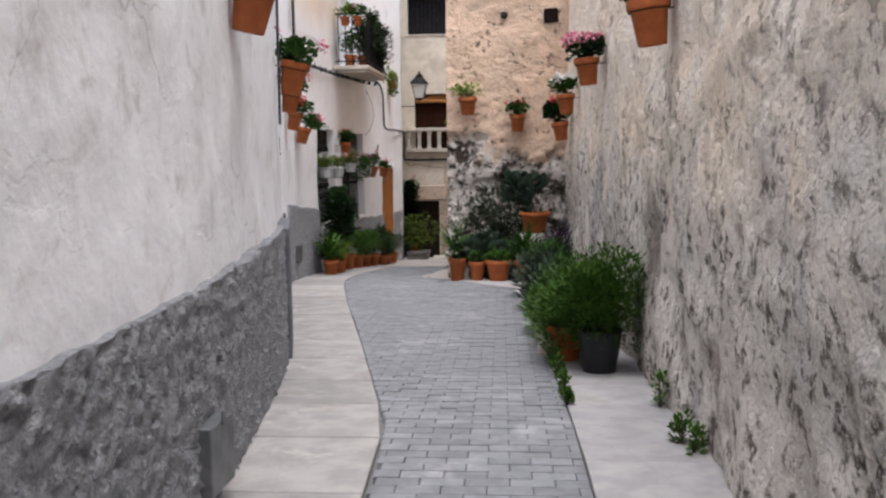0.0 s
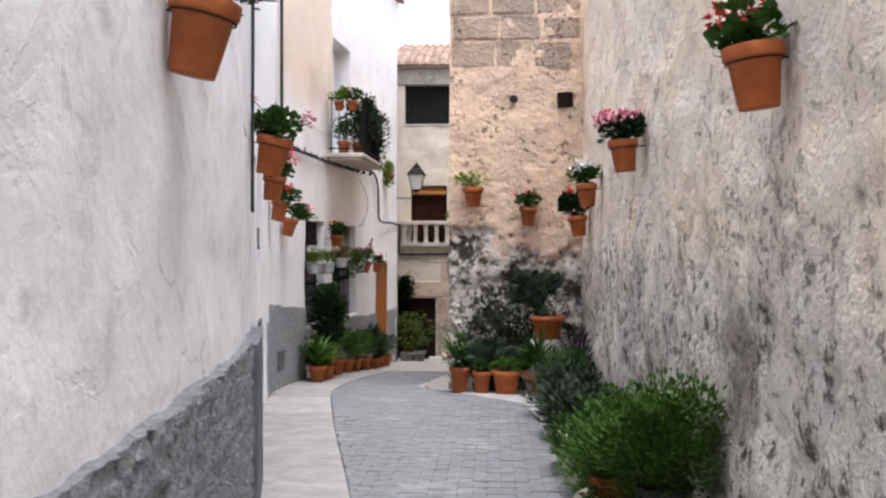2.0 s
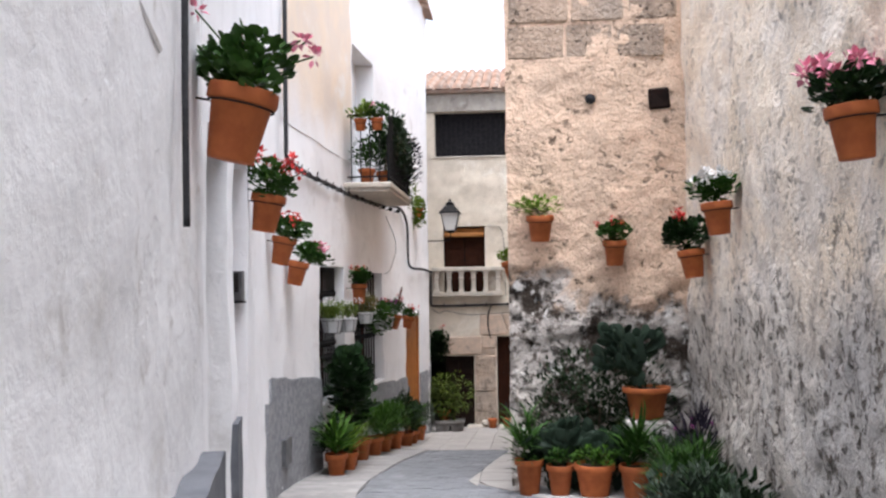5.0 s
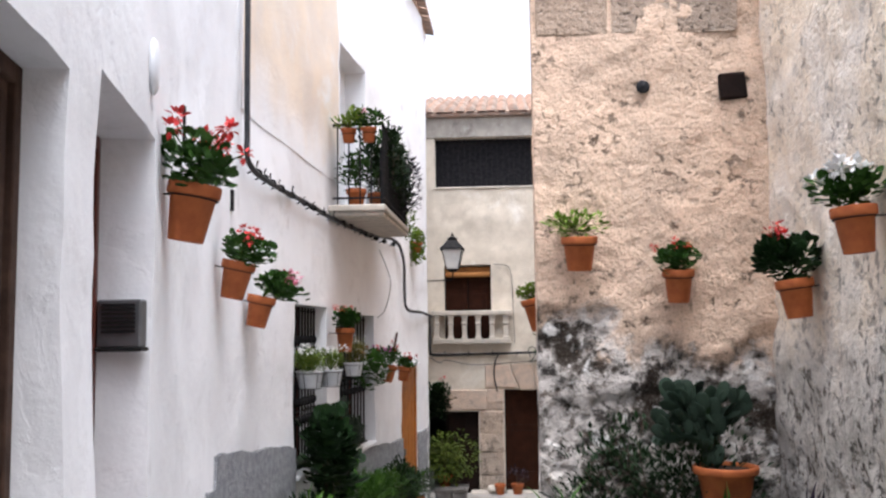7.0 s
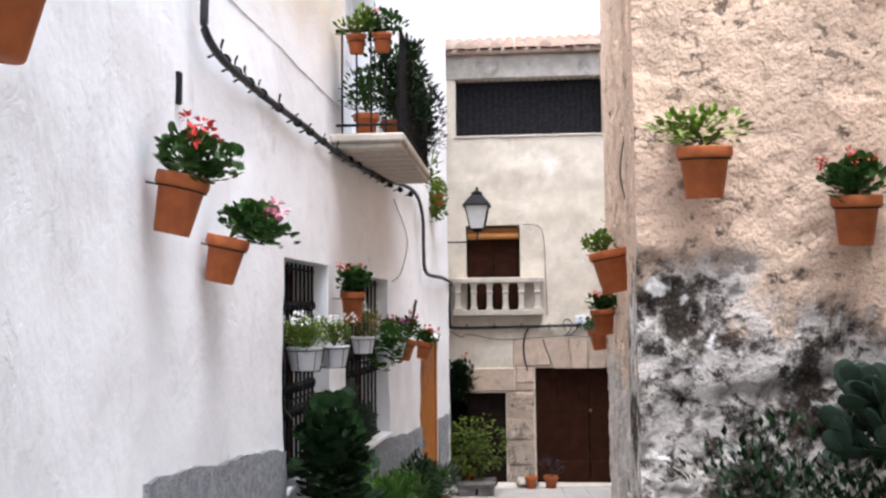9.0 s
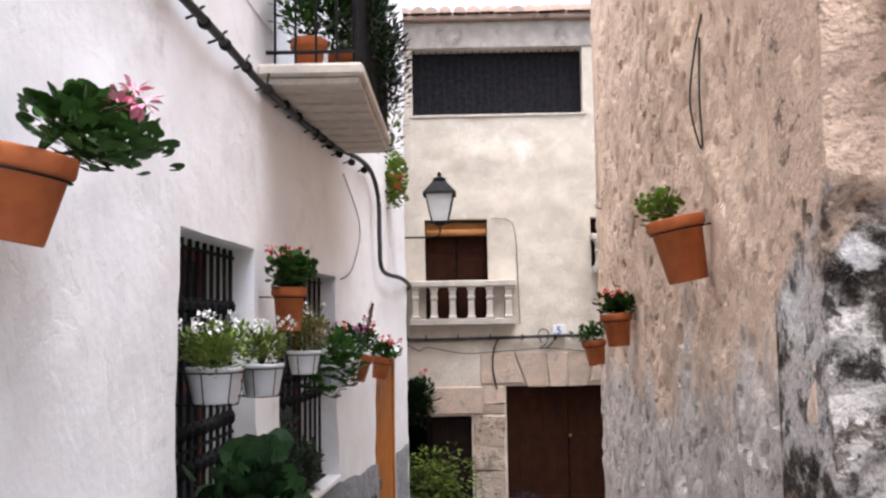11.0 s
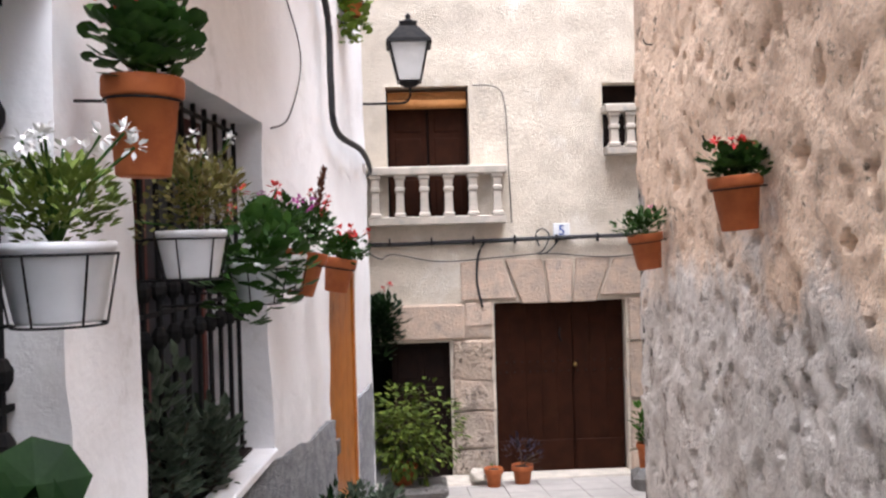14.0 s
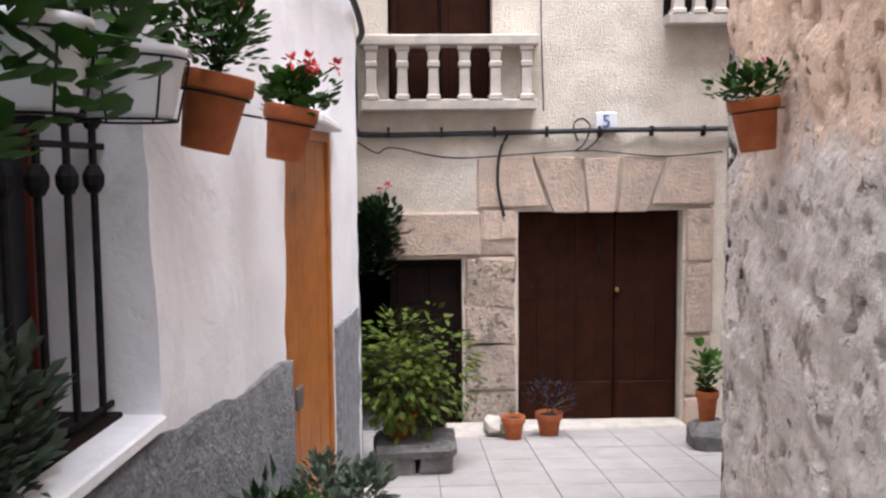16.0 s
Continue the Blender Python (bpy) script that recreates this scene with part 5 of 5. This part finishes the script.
part("finial", lathe([(0.09, 0.84), (0.05, 0.87), (0.02, 0.88), (0.035, 0.91), (0, 0.95)], 10), IRON, la)


# ---- grilled windows of the white house ----
def grille_window(name, y0, y1, z0, z1, label, knots):
    xa, xb = HOUSE_B.xy(y0), HOUSE_B.xy(y1)
    d = Vector((xb - xa, y1 - y0, 0))
    length = d.length
    w = empty(name, (xa, y0, z0), label, "window", kind="structure", rz=math.atan2(d.y, d.x))
    h = z1 - z0
    g = 0.15          # the bars stand this far back from the wall face
    n = 11
    for k in range(n):
        x = 0.05 + (length - 0.10) * k / (n - 1)
        bm = tube(bmesh.new(), [(x, g, 0.02), (x, g, h - 0.01)], 0.013, 6)
        for zz in knots:
            for dz in (-0.10, 0.10):
                ball = lathe([(0, -0.05), (0.02, -0.045), (0.034, -0.02), (0.036, 0.01), (0.02, 0.04), (0, 0.05)], 8)
                me = bpy.data.meshes.new("tmp")
                for v in ball.verts:
                    v.co += Vector((x, g, zz + dz))
                ball.to_mesh(me)
                ball.free()
                bm.from_mesh(me)
                bpy.data.meshes.remove(me)
        part("bar", bm, IRON, w)
    for zz in [0.04] + list(knots) + [h - 0.06]:
        part("cross_bar", boxm((-0.03, g - 0.006, zz - 0.010), (length + 0.03, g + 0.006, zz + 0.010)), IRON, w)
    # timber casement behind
    for x0, x1 in ((0, 0.07), (length / 2 - 0.05, length / 2 + 0.05), (length - 0.07, length)):
        part("window_frame", boxm((x0, 0.34, 0), (x1, 0.40, h), 0.004), REDWOOD, w)
    for a, b in ((0, 0.08), (h * 0.5, h * 0.5 + 0.05), (h - 0.08, h)):
        part("rail", boxm((0, 0.345, a), (length, 0.395, b), 0.004), REDWOOD, w)
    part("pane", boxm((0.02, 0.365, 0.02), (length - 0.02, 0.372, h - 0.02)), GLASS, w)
    part("window_sill", boxm((0.01, -0.045, -0.035), (length - 0.01, 0.10, 0.012), 0.008), WHITEWASH, w, "white rendered sill")
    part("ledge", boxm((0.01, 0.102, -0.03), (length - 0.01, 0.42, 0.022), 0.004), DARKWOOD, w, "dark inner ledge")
    return w


# opaque pane, its dark colour holds the shade of the room behind
GLASS = mat("shade_dark_glass", (0.02, 0.022, 0.025), (0.03, 0.03, 0.035), 0.3, 3, bump=0.02, bscale=3, spec=0.06)
grille_window("window_4", 16.62, 18.08, 0.0, 1.80, "tall window behind a black wrought iron grille", (0.62, 1.32))
grille_window("window_5", 18.72, 20.68, -0.10, 1.74, "deep grilled window with plants on its sill", (0.88,))
e = empty("sill_plant", (-3.30, 19.9, -0.09), "grey-green succulent plants crowding the window sill", "plant")
plant(e, 501, L_SAGE, "oval", 420, 0.080, (0.13, 0.30, 0.42), lumps=7)
e = empty("sill_plant", (-3.36, 19.3, -0.09), "grey-green leafy plant on the window sill", "plant")
plant(e, 502, L_SAGE, "oval", 460, 0.076, (0.12, 0.34, 0.60), lumps=7)


# ---- doors of the white house ----
def side_door(name, y0, y1, z1, back, material, label, planks=6, kind=""):
    xa, xb = HOUSE_B.xy(y0), HOUSE_B.xy(y1)
    d = Vector((xb - xa, y1 - y0, 0))
    z0 = ground((y0 + y1) / 2) - 0.1
    w = empty(name, (xa, y0, z0), label, "door", kind="structure", rz=math.atan2(d.y, d.x))
    n = planks
    length = d.length
    part("door_leaf", boxm((0.05, back + 0.015, 0), (length - 0.05, back + 0.06, z1 - z0)), material, w)
    for k in range(n):
        a = 0.06 + (length - 0.12) * k / n
        part("plank", boxm((a + 0.003, back, 0), (a + (length - 0.12) / n - 0.003, back + 0.016, z1 - z0 - 0.06), 0.003), material, w)
    part("frame_side", boxm((0.0, back - 0.02, 0), (0.055, back + 0.08, z1 - z0), 0.004), material, w)
    part("frame_side", boxm((length - 0.055, back - 0.02, 0), (length, back + 0.08, z1 - z0), 0.004), material, w)
    part("frame_head", boxm((0.055, back - 0.02, z1 - z0 - 0.06), (length - 0.055, back + 0.08, z1 - z0), 0.004), material, w)
    return w


DARKBROWN = mat("dark_brown_slats", (0.085, 0.05, 0.036), (0.05, 0.03, 0.022), 0.7, 8, bump=0.5, bscale=40, spec=0.1)
d3 = side_door("door_3", 8.66, 9.66, 2.25, 0.16, DARKBROWN, "dark brown slatted door in a shallow white recess", 16)
d4 = side_door("door_4", 10.02, 11.10, 2.36, 0.24, REDWOOD, "closed red-brown house door in a deep white recess")
d5 = side_door("door_5", 22.2, 23.25, 0.92, 0.03, HONEY, "varnished honey pine plank door in the white wall", 4)
part("lock_plate", boxm((0.20, 0.005, 1.02), (0.30, 0.028, 1.14), 0.006), STEEL, d5, "steel lock plate")
tagged(part("door_hood", boxm((-3.2, 22.10, 0.925), (-2.70, 23.34, 0.97), 0.01), PLASTER, None), "thin white slab over the pine door", "door hood", kind="structure")
# letter box in the reveal of door 4
lb = empty("letter_box", (-2.80, 11.085, 1.53), "grey steel letter box with louvred front in the doorway reveal", "letter box")
part("box", boxm((-0.10, -0.07, -0.10), (0.10, 0.0, 0.11), 0.008), STEEL, lb)
part("lip", boxm((-0.11, -0.085, -0.115), (0.11, 0.0, -0.098), 0.004), IRON, lb)
for k in range(7):
    part("louvre", boxm((-0.075, -0.076, -0.035 + k * 0.019), (0.075, -0.068, -0.023 + k * 0.019)), IRON, lb)
# oval plaque above the red-brown door
bm = lathe([(0, 0.0), (0.075, 0.0), (0.085, 0.008), (0.078, 0.022), (0.04, 0.032), (0, 0.034)], 24)
ov = tagged(part("wall_plaque", bm, ENAMEL, None, smooth=True), "white glazed oval plaque on the white wall", "plaque")
ov.matrix_world = Matrix.Translation((HOUSE_B.xy(10.92) + 0.02, 10.92, 2.64)) @ Matrix.Rotation(math.atan2(-0.24, 1.0) * -1.0, 4, "Z") @ Matrix.Rotation(math.pi / 2, 4, "Y") @ Matrix.Diagonal((1.5, 1.0, 1.0, 1))
# small slits and a meter door
for y, zz, hh in ((12.2, 2.58, 0.22), (14.2, 2.46, 0.17)):
    tagged(part("wall_slit", boxm((HOUSE_B.xy(y) - 0.05, y - 0.02, zz), (HOUSE_B.xy(y) + 0.018, y + 0.02, zz + hh), 0.004), IRON, None), "narrow dark metal air slit in the white wall", "vent", "wall vents")
mp = empty("meter_hatch", (HOUSE_A.xy(3.7) + 0.075, 3.7, 0.25), "small grey steel meter hatch in the roughcast dado", "meter hatch", rz=math.radians(-4))
part("hatch", boxm((-0.03, -0.13, -0.15), (0.045, 0.13, 0.15), 0.006), STEEL, mp)
part("latch", boxm((0.045, -0.01, 0.13), (0.055, 0.02, 0.19), 0.003), STEEL, mp)
bh = empty("boot_scraper_hatch", (HOUSE_B.xy(14.4) + 0.05, 14.4, -0.22), "small dark steel hatch low on the white house", "meter hatch")
part("hatch", boxm((-0.04, -0.14, -0.14), (0.03, 0.14, 0.14), 0.005), STEEL, bh)

# ---- balcony ----
bc = empty("balcony", (-3.2, 19.45, 2.92), "small balcony with iron railing, reed screen and many plants", "balcony")
X1, Y0, Y1 = 0.60, -1.30, 1.35
part("slab", boxm((-0.12, Y0, 0.05), (X1, Y1, 0.14), 0.02), BALSTONE, bc, "plastered balcony slab")
for k in range(9):
    y = Y0 + 0.02 + k * (Y1 - Y0 - 0.04) / 9
    part("soffit_board", boxm((-0.10, y + 0.026, 0.0), (X1 - 0.03, y + (Y1 - Y0 - 0.04) / 9 - 0.026, 0.052), 0.01), BALSTONE, bc)
part("top_rail", tube(bmesh.new(), [(-0.06, Y0 + 0.03, 1.14), (X1 - 0.04, Y0 + 0.03, 1.14), (X1 - 0.04, Y1 - 0.03, 1.14), (-0.02, Y1 - 0.03, 1.14)], 0.018, 6), IRON, bc)
part("bottom_rail", tube(bmesh.new(), [(-0.06, Y0 + 0.03, 0.22), (X1 - 0.04, Y0 + 0.03, 0.22), (X1 - 0.04, Y1 - 0.03, 0.22), (-0.02, Y1 - 0.03, 0.22)], 0.014, 6), IRON, bc)
for k in range(5):
    x = 0.0 + k * (X1 - 0.04) / 4
    part("railing_bar", tube(bmesh.new(), [(x, Y0 + 0.03, 0.13), (x, Y0 + 0.03, 1.14)], 0.010, 5), IRON, bc)
    part("railing_bar", tube(bmesh.new(), [(x, Y1 - 0.03, 0.13), (x, Y1 - 0.03, 1.14)], 0.010, 5), IRON, bc)
for k in range(19):
    y = Y0 + 0.03 + (k + 1) * (Y1 - Y0 - 0.06) / 20
    part("railing_bar", tube(bmesh.new(), [(X1 - 0.04, y, 0.13), (X1 - 0.04, y, 1.14)], 0.010, 5), IRON, bc)
rr = random.Random(44)
bm = bmesh.new()
for k in range(150):
    y = Y0 + 0.05 + k * (Y1 - Y0 - 0.08) / 150
    z1 = rr.uniform(0.75, 1.05)
    tube(bm, [(X1 - 0.06 + rr.uniform(-0.008, 0.008), y, 0.14), (X1 - 0.06 + rr.uniform(-0.012, 0.012), y + rr.uniform(-0.02, 0.02), z1)], 0.007, 4)
part("reed_screen", bm, REED, bc, "dark reed screen tied inside the railing")
bal = "balcony plants"
for k, (x, y, zz, lf, shp, n, sz, dm, fl, hd) in enumerate([
        (-3.05, 18.12, 4.00, L_LIGHT, "oval", 170, 0.06, (0.2, 0.2, 0.22), None, 0), (-2.80, 18.10, 4.00, L_GREEN, "oval", 170, 0.06, (0.2, 0.2, 0.20), F_PINK, 3)]):
    hanging_pot((x, y, zz), S_, "terracotta pot hung from the balcony rail, leafy", 0.10, 0.10, 0.18, bal, leaf=lf, shape=shp, n=n, size=sz, dims=dm, flower=fl, heads=hd)
for k, (x, y, r, h, lf, shp, n, sz, dm) in enumerate([(-3.0, 18.38, 0.13, 0.22, L_GREEN, "oval", 330, 0.07, (0.26, 0.24, 0.40)), (-2.79, 18.75, 0.13, 0.22, L_DARK, "oval", 520, 0.07, (0.26, 0.3, 0.85)),
                                                  (-2.80, 19.4, 0.13, 0.22, L_GREEN, "oval", 560, 0.07, (0.28, 0.34, 1.02)), (-2.79, 20.05, 0.13, 0.22, L_DARK, "lance", 520, 0.09, (0.28, 0.34, 0.95)), (-2.8, 20.55, 0.12, 0.22, L_PURPLE, "lance", 480, 0.09, (0.3, 0.26, 0.9))]):
    standing_pot(x, y, r, h, "terracotta pot of climbing foliage on the balcony", z=3.06, group=bal, leaf=lf, shape=shp, n=n, size=sz, dims=dm, lumps=9)
for k, (y, zz, lf, n, dm) in enumerate([(18.9, 3.55, L_DARK, 420, (0.14, 0.42, 0.8)), (19.7, 3.5, L_DARK, 460, (0.14, 0.5, 0.75)), (20.5, 3.45, L_PURPLE, 420, (0.2, 0.4, 0.8)), (20.75, 3.1, L_LIGHT, 90, (0.15, 0.2, 0.5))]):
    e = empty("climbing_plant", (-2.60, y, zz), "dense dark climber spilling through the balcony railing", "climbing plant", bal)
    plant(e, 520 + k, lf, "lance", n, 0.09, dm, lift=-0.25, lumps=8)
d6 = empty("balcony_door", (HOUSE_B.xy(19.4) - 0.28, 19.45, 3.12), "white panelled balcony door, closed", "door", kind="structure")
part("door_leaf", boxm((-0.03, -0.8, 0), (0.03, 0.8, 2.2), 0.005), WHITEPOT, d6)
for y in (-0.42, 0.42):
    part("panel", boxm((0.028, y - 0.28, 0.2), (0.045, y + 0.28, 0.95), 0.008), WHITEPOT, d6)
    part("panel", boxm((0.028, y - 0.28, 1.1), (0.045, y + 0.28, 2.0), 0.008), WHITEPOT, d6)

# ---- stone house details ----
rb = random.Random(61)
zc = 3.98
for j, hgt in enumerate((0.40, 0.36, 0.40, 0.38, 0.42)):
    x = -0.84 + (0.0 if j % 2 else -0.02)
    while x < 1.0:
        wd = rb.uniform(0.46, 0.84)
        x1 = min(x + wd, 1.02)
        if x1 - x > 0.18:
            part("stone", boxm((x + 0.022, 14.838, zc + 0.022), (x1 - 0.022, 14.95, zc + hgt - 0.022), 0.016, 0.014, rb), ASHLAR, stone)
        x = x1
    zc += hgt
# the putlog hole is a solid block, its shade put into the near-black colour
tagged(part("wall_cavity", boxm((0.68, 14.80, 3.40), (0.90, 14.88, 3.62), 0.012, 0.01, rb), DARKWOOD, None), "square block painted near black as the shade of a putlog hole", "wall recess", kind="structure")
# solid black plug, its colour stands in for the shade in a drain hole
bm = lathe([(0.0, 0.02), (0.045, 0.0), (0.06, -0.02), (0.05, -0.05), (0, -0.06)], 10)
hp = tagged(part("drain_hole", bm, DARK, None), "small round plug painted black as the shade of a drain hole", "wall recess", kind="structure")
hp.location, hp.rotation_euler = (0.05, 14.815, 3.53), (math.pi / 2, 0, 0)

# ---- pavements, paving blocks and tiles ----
LEFT_EDGE = Line([(-0.66, -6), (-0.62, 3.0), (-0.62, 4.3), (-0.68, 5.1), (-1.0, 6.75), (-1.42, 8.8), (-1.85, 10.8), (-2.28, 13.0), (-2.48, 14.1), (-2.55, 15.7), (-2.45, 17.5), (-2.24, 19.7)])
RIGHT_EDGE = Line([(0.42, -6), (0.41, 4.0), (0.40, 6.5), (0.36, 9.0), (0.30, 11.0), (0.18, 13.0), (-0.75, 14.3), (-1.39, 15.37), (-1.2, 17.2), (-0.95, 19.3), (-0.95, 19.7)])


def edge_l(y):
    return LEFT_EDGE.xy(y)


def edge_r(y):
    return RIGHT_EDGE.xy(y)


def house_x(y):
    return HOUSE_A.xy(y) if y < 8.45 else HOUSE_B.xy(y)


def top_piece(name, corners, lift, parent, material, thick=0.05, ch=0.006):
    """A paving piece from four plan corners, its top following the slope, its edges chamfered."""
    cx = sum(c[0] for c in corners) / 4
    cy = sum(c[1] for c in corners) / 4
    v = []
    for s, dz in ((1.0, -thick), (1.0, -ch), (None, 0.0)):
        for x, y in corners:
            if s is None:
                dx, dy = cx - x, cy - y
                k = ch * 1.3 / max(0.02, math.hypot(dx, dy))
                v.append((x + dx * k, y + dy * k, ground(y) + lift + dz))
            else:
                v.append((x, y, ground(y) + lift + dz))
    f = [(8, 9, 10, 11)] + [(a * 4 + k, a * 4 + (k + 1) % 4, (a + 1) * 4 + (k + 1) % 4, (a + 1) * 4 + k) for a in (0, 1) for k in range(4)]
    return v, f


def lay(name, corners, lift, parent, material, **kw):
    v, f = top_piece(name, corners, lift, parent, material, **kw)
    return obj(name, v, f, material, parent)


rp = random.Random(71)
pav = tagged(new("pavement_left"), "pale concrete slab pavement along the white houses", "pavement", kind="structure")
y = -3.0
while y < 19.6:
    y1 = min(y + rp.uniform(0.82, 0.95), 19.65)
    xa0, xa1, xb0, xb1 = house_x(y) - 0.1, house_x(y1) - 0.1, edge_l(y), edge_l(y1)
    n = max(1, round((xb0 - xa0 - 0.1) / 0.62))
    for k in range(n):
        t0, t1, g = k / n, (k + 1) / n, 0.007
        lay("slab", [(xa0 + (xb0 - xa0) * t0 + g, y + g), (xa0 + (xb0 - xa0) * t1 - g, y + g), (xa1 + (xb1 - xa1) * t1 - g, y1 - g), (xa1 + (xb1 - xa1) * t0 + g, y1 - g)], 0.012 + rp.uniform(-0.002, 0.003), pav, OLDCONCRETE)
    y = y1
pavr = tagged(new("pavement_right"), "pale concrete slab verge below the garden wall", "pavement", kind="structure")
y = -3.0
while y < 14.6:
    y1 = y + rp.uniform(1.1, 1.4)
    g = 0.004
    xr = lambda q: min(max(edge_r(q), -0.9), 0.45)
    lay("slab", [(xr(y) + g, y + g), (1.1, y + g), (1.1, y1 - g), (xr(y1) + g, y1 - g)], 0.010 + rp.uniform(-0.002, 0.003), pavr, CONCRETE)
    y = y1

road = tagged(new("road"), "grey concrete block paving down the middle of the lane", "road", kind="structure")
far_v, far_f, near = [], [], 0
bw, bl = 0.105, 0.21
y, r = -3.0, 0
while y < 19.6:
    xl, xr_ = edge_l(y + bw / 2) + 0.003, edge_r(y + bw / 2) - 0.003
    x = -2.8 + (bl / 2 if r % 2 else 0)
    while x < 0.6:
        a, b = max(x, xl), min(x + bl, xr_)
        if b - a > 0.03:
            g = 0.0019
            lift = rp.uniform(-0.004, 0.004)
            cs = [(a + g, y + g), (b - g, y + g), (b - g, y + bw - g), (a + g, y + bw - g)]
            if 3.6 < y < 6.6 and near < 300:
                lay("paving_block", cs, lift, road, PAVER, ch=0.004)
                near += 1
            else:
                v, f = top_piece("", cs, lift, None, None, ch=0.004)
                o = len(far_v)
                far_v.extend(v)
                far_f.extend(tuple(o + i for i in q) for q in f)
        x += bl
    y += bw
    r += 1
tagged(obj("paving_blocks", far_v, far_f, PAVER, road), "more grey paving blocks of the lane", kind="stuff")

bed = [(x, y, ground(y) - 0.014) for y in [14.6 + 0.6 * k for k in range(20)] + [26.4] for x in (-6.4, -2.0, 0.0, 3.3)]
bed_f = [(4 * j + i, 4 * j + i + 1, 4 * j + i + 5, 4 * j + i + 4) for j in range(20) for i in range(3) if i == 1 or j > 15]
tagged(obj("tile_bed", bed, bed_f, GROUT), "pale grout bed under the courtyard tiles", "floor", kind="structure")
court = tagged(new("courtyard_floor"), "cream square floor tiles sloping to the end house", "floor", kind="structure")
ts = 0.42
nt = 0
y = 14.55
while y < 26.4:
    x = -6.3
    while x < 3.2:
        a, b, y1 = x, x + ts, min(y + ts, 26.42)
        cx, cy = (a + b) / 2, (y + y1) / 2
        lim_r = FLANK.xy(min(cy, 23.7)) + 0.15 if cy < 23.75 else 3.3
        lim_l = house_x(min(cy, 25.2)) - 0.05 if cy < 25.2 else -6.4
        if cy < 19.7:
            lim_l = max(lim_l, min(edge_r(y), edge_r(y1)))
        a, b = max(a, lim_l), min(b, lim_r)
        a0, a1 = (max(a, min(b - 0.02, edge_r(y))), max(a, min(b - 0.02, edge_r(y1)))) if cy < 19.7 else (a, a)
        if b - a > 0.06:
            g = 0.003
            lay("tile", [(a0 + g, y + g), (b - g, y + g), (b - g, y1 - g), (a1 + g, y1 - g)], 0.006 + rp.uniform(-0.0015, 0.0015), court, TILE, ch=0.003)
            nt += 1
        x += ts
    y += ts

# ---- small wires and fixings ----
cable("loop_wire", [(-0.64, 17.0, 2.95), (-0.68, 17.02, 2.75), (-0.72, 17.0, 2.45), (-0.67, 16.98, 2.20), (-0.66, 17.03, 2.5), (-0.63, 17.1, 2.85)], 0.006, "loop of rusty wire hanging on the stone flank")
for y, z in ((18.6, 1.95), (21.2, 1.62), (22.9, 2.6)):
    x = FLANK.xy(y)
    tagged(part("wall_hook", tube(bmesh.new(), bend([(x + 0.03, y, z), (x - 0.06, y, z + 0.01), (x - 0.08, y, z + 0.05)], 4), 0.006, 5), IRON, None), "small rusty iron hook in the stone flank", "hook", "iron hooks")
tagged(part("plaster_seam", tube(bmesh.new(), bend([(HOUSE_A.xy(6.6) + 0.008, 6.6, 4.6), (HOUSE_A.xy(6.62) + 0.008, 6.62, 3.1), (HOUSE_A.xy(6.64) + 0.008, 6.64, 2.45), (HOUSE_A.xy(6.9) + 0.01, 6.9, 2.28), (HOUSE_A.xy(7.3) + 0.01, 7.3, 2.20)], 6), 0.012, 6), PLASTER, None), "raised limewashed seam where the plaster was patched", "trim", kind="structure")
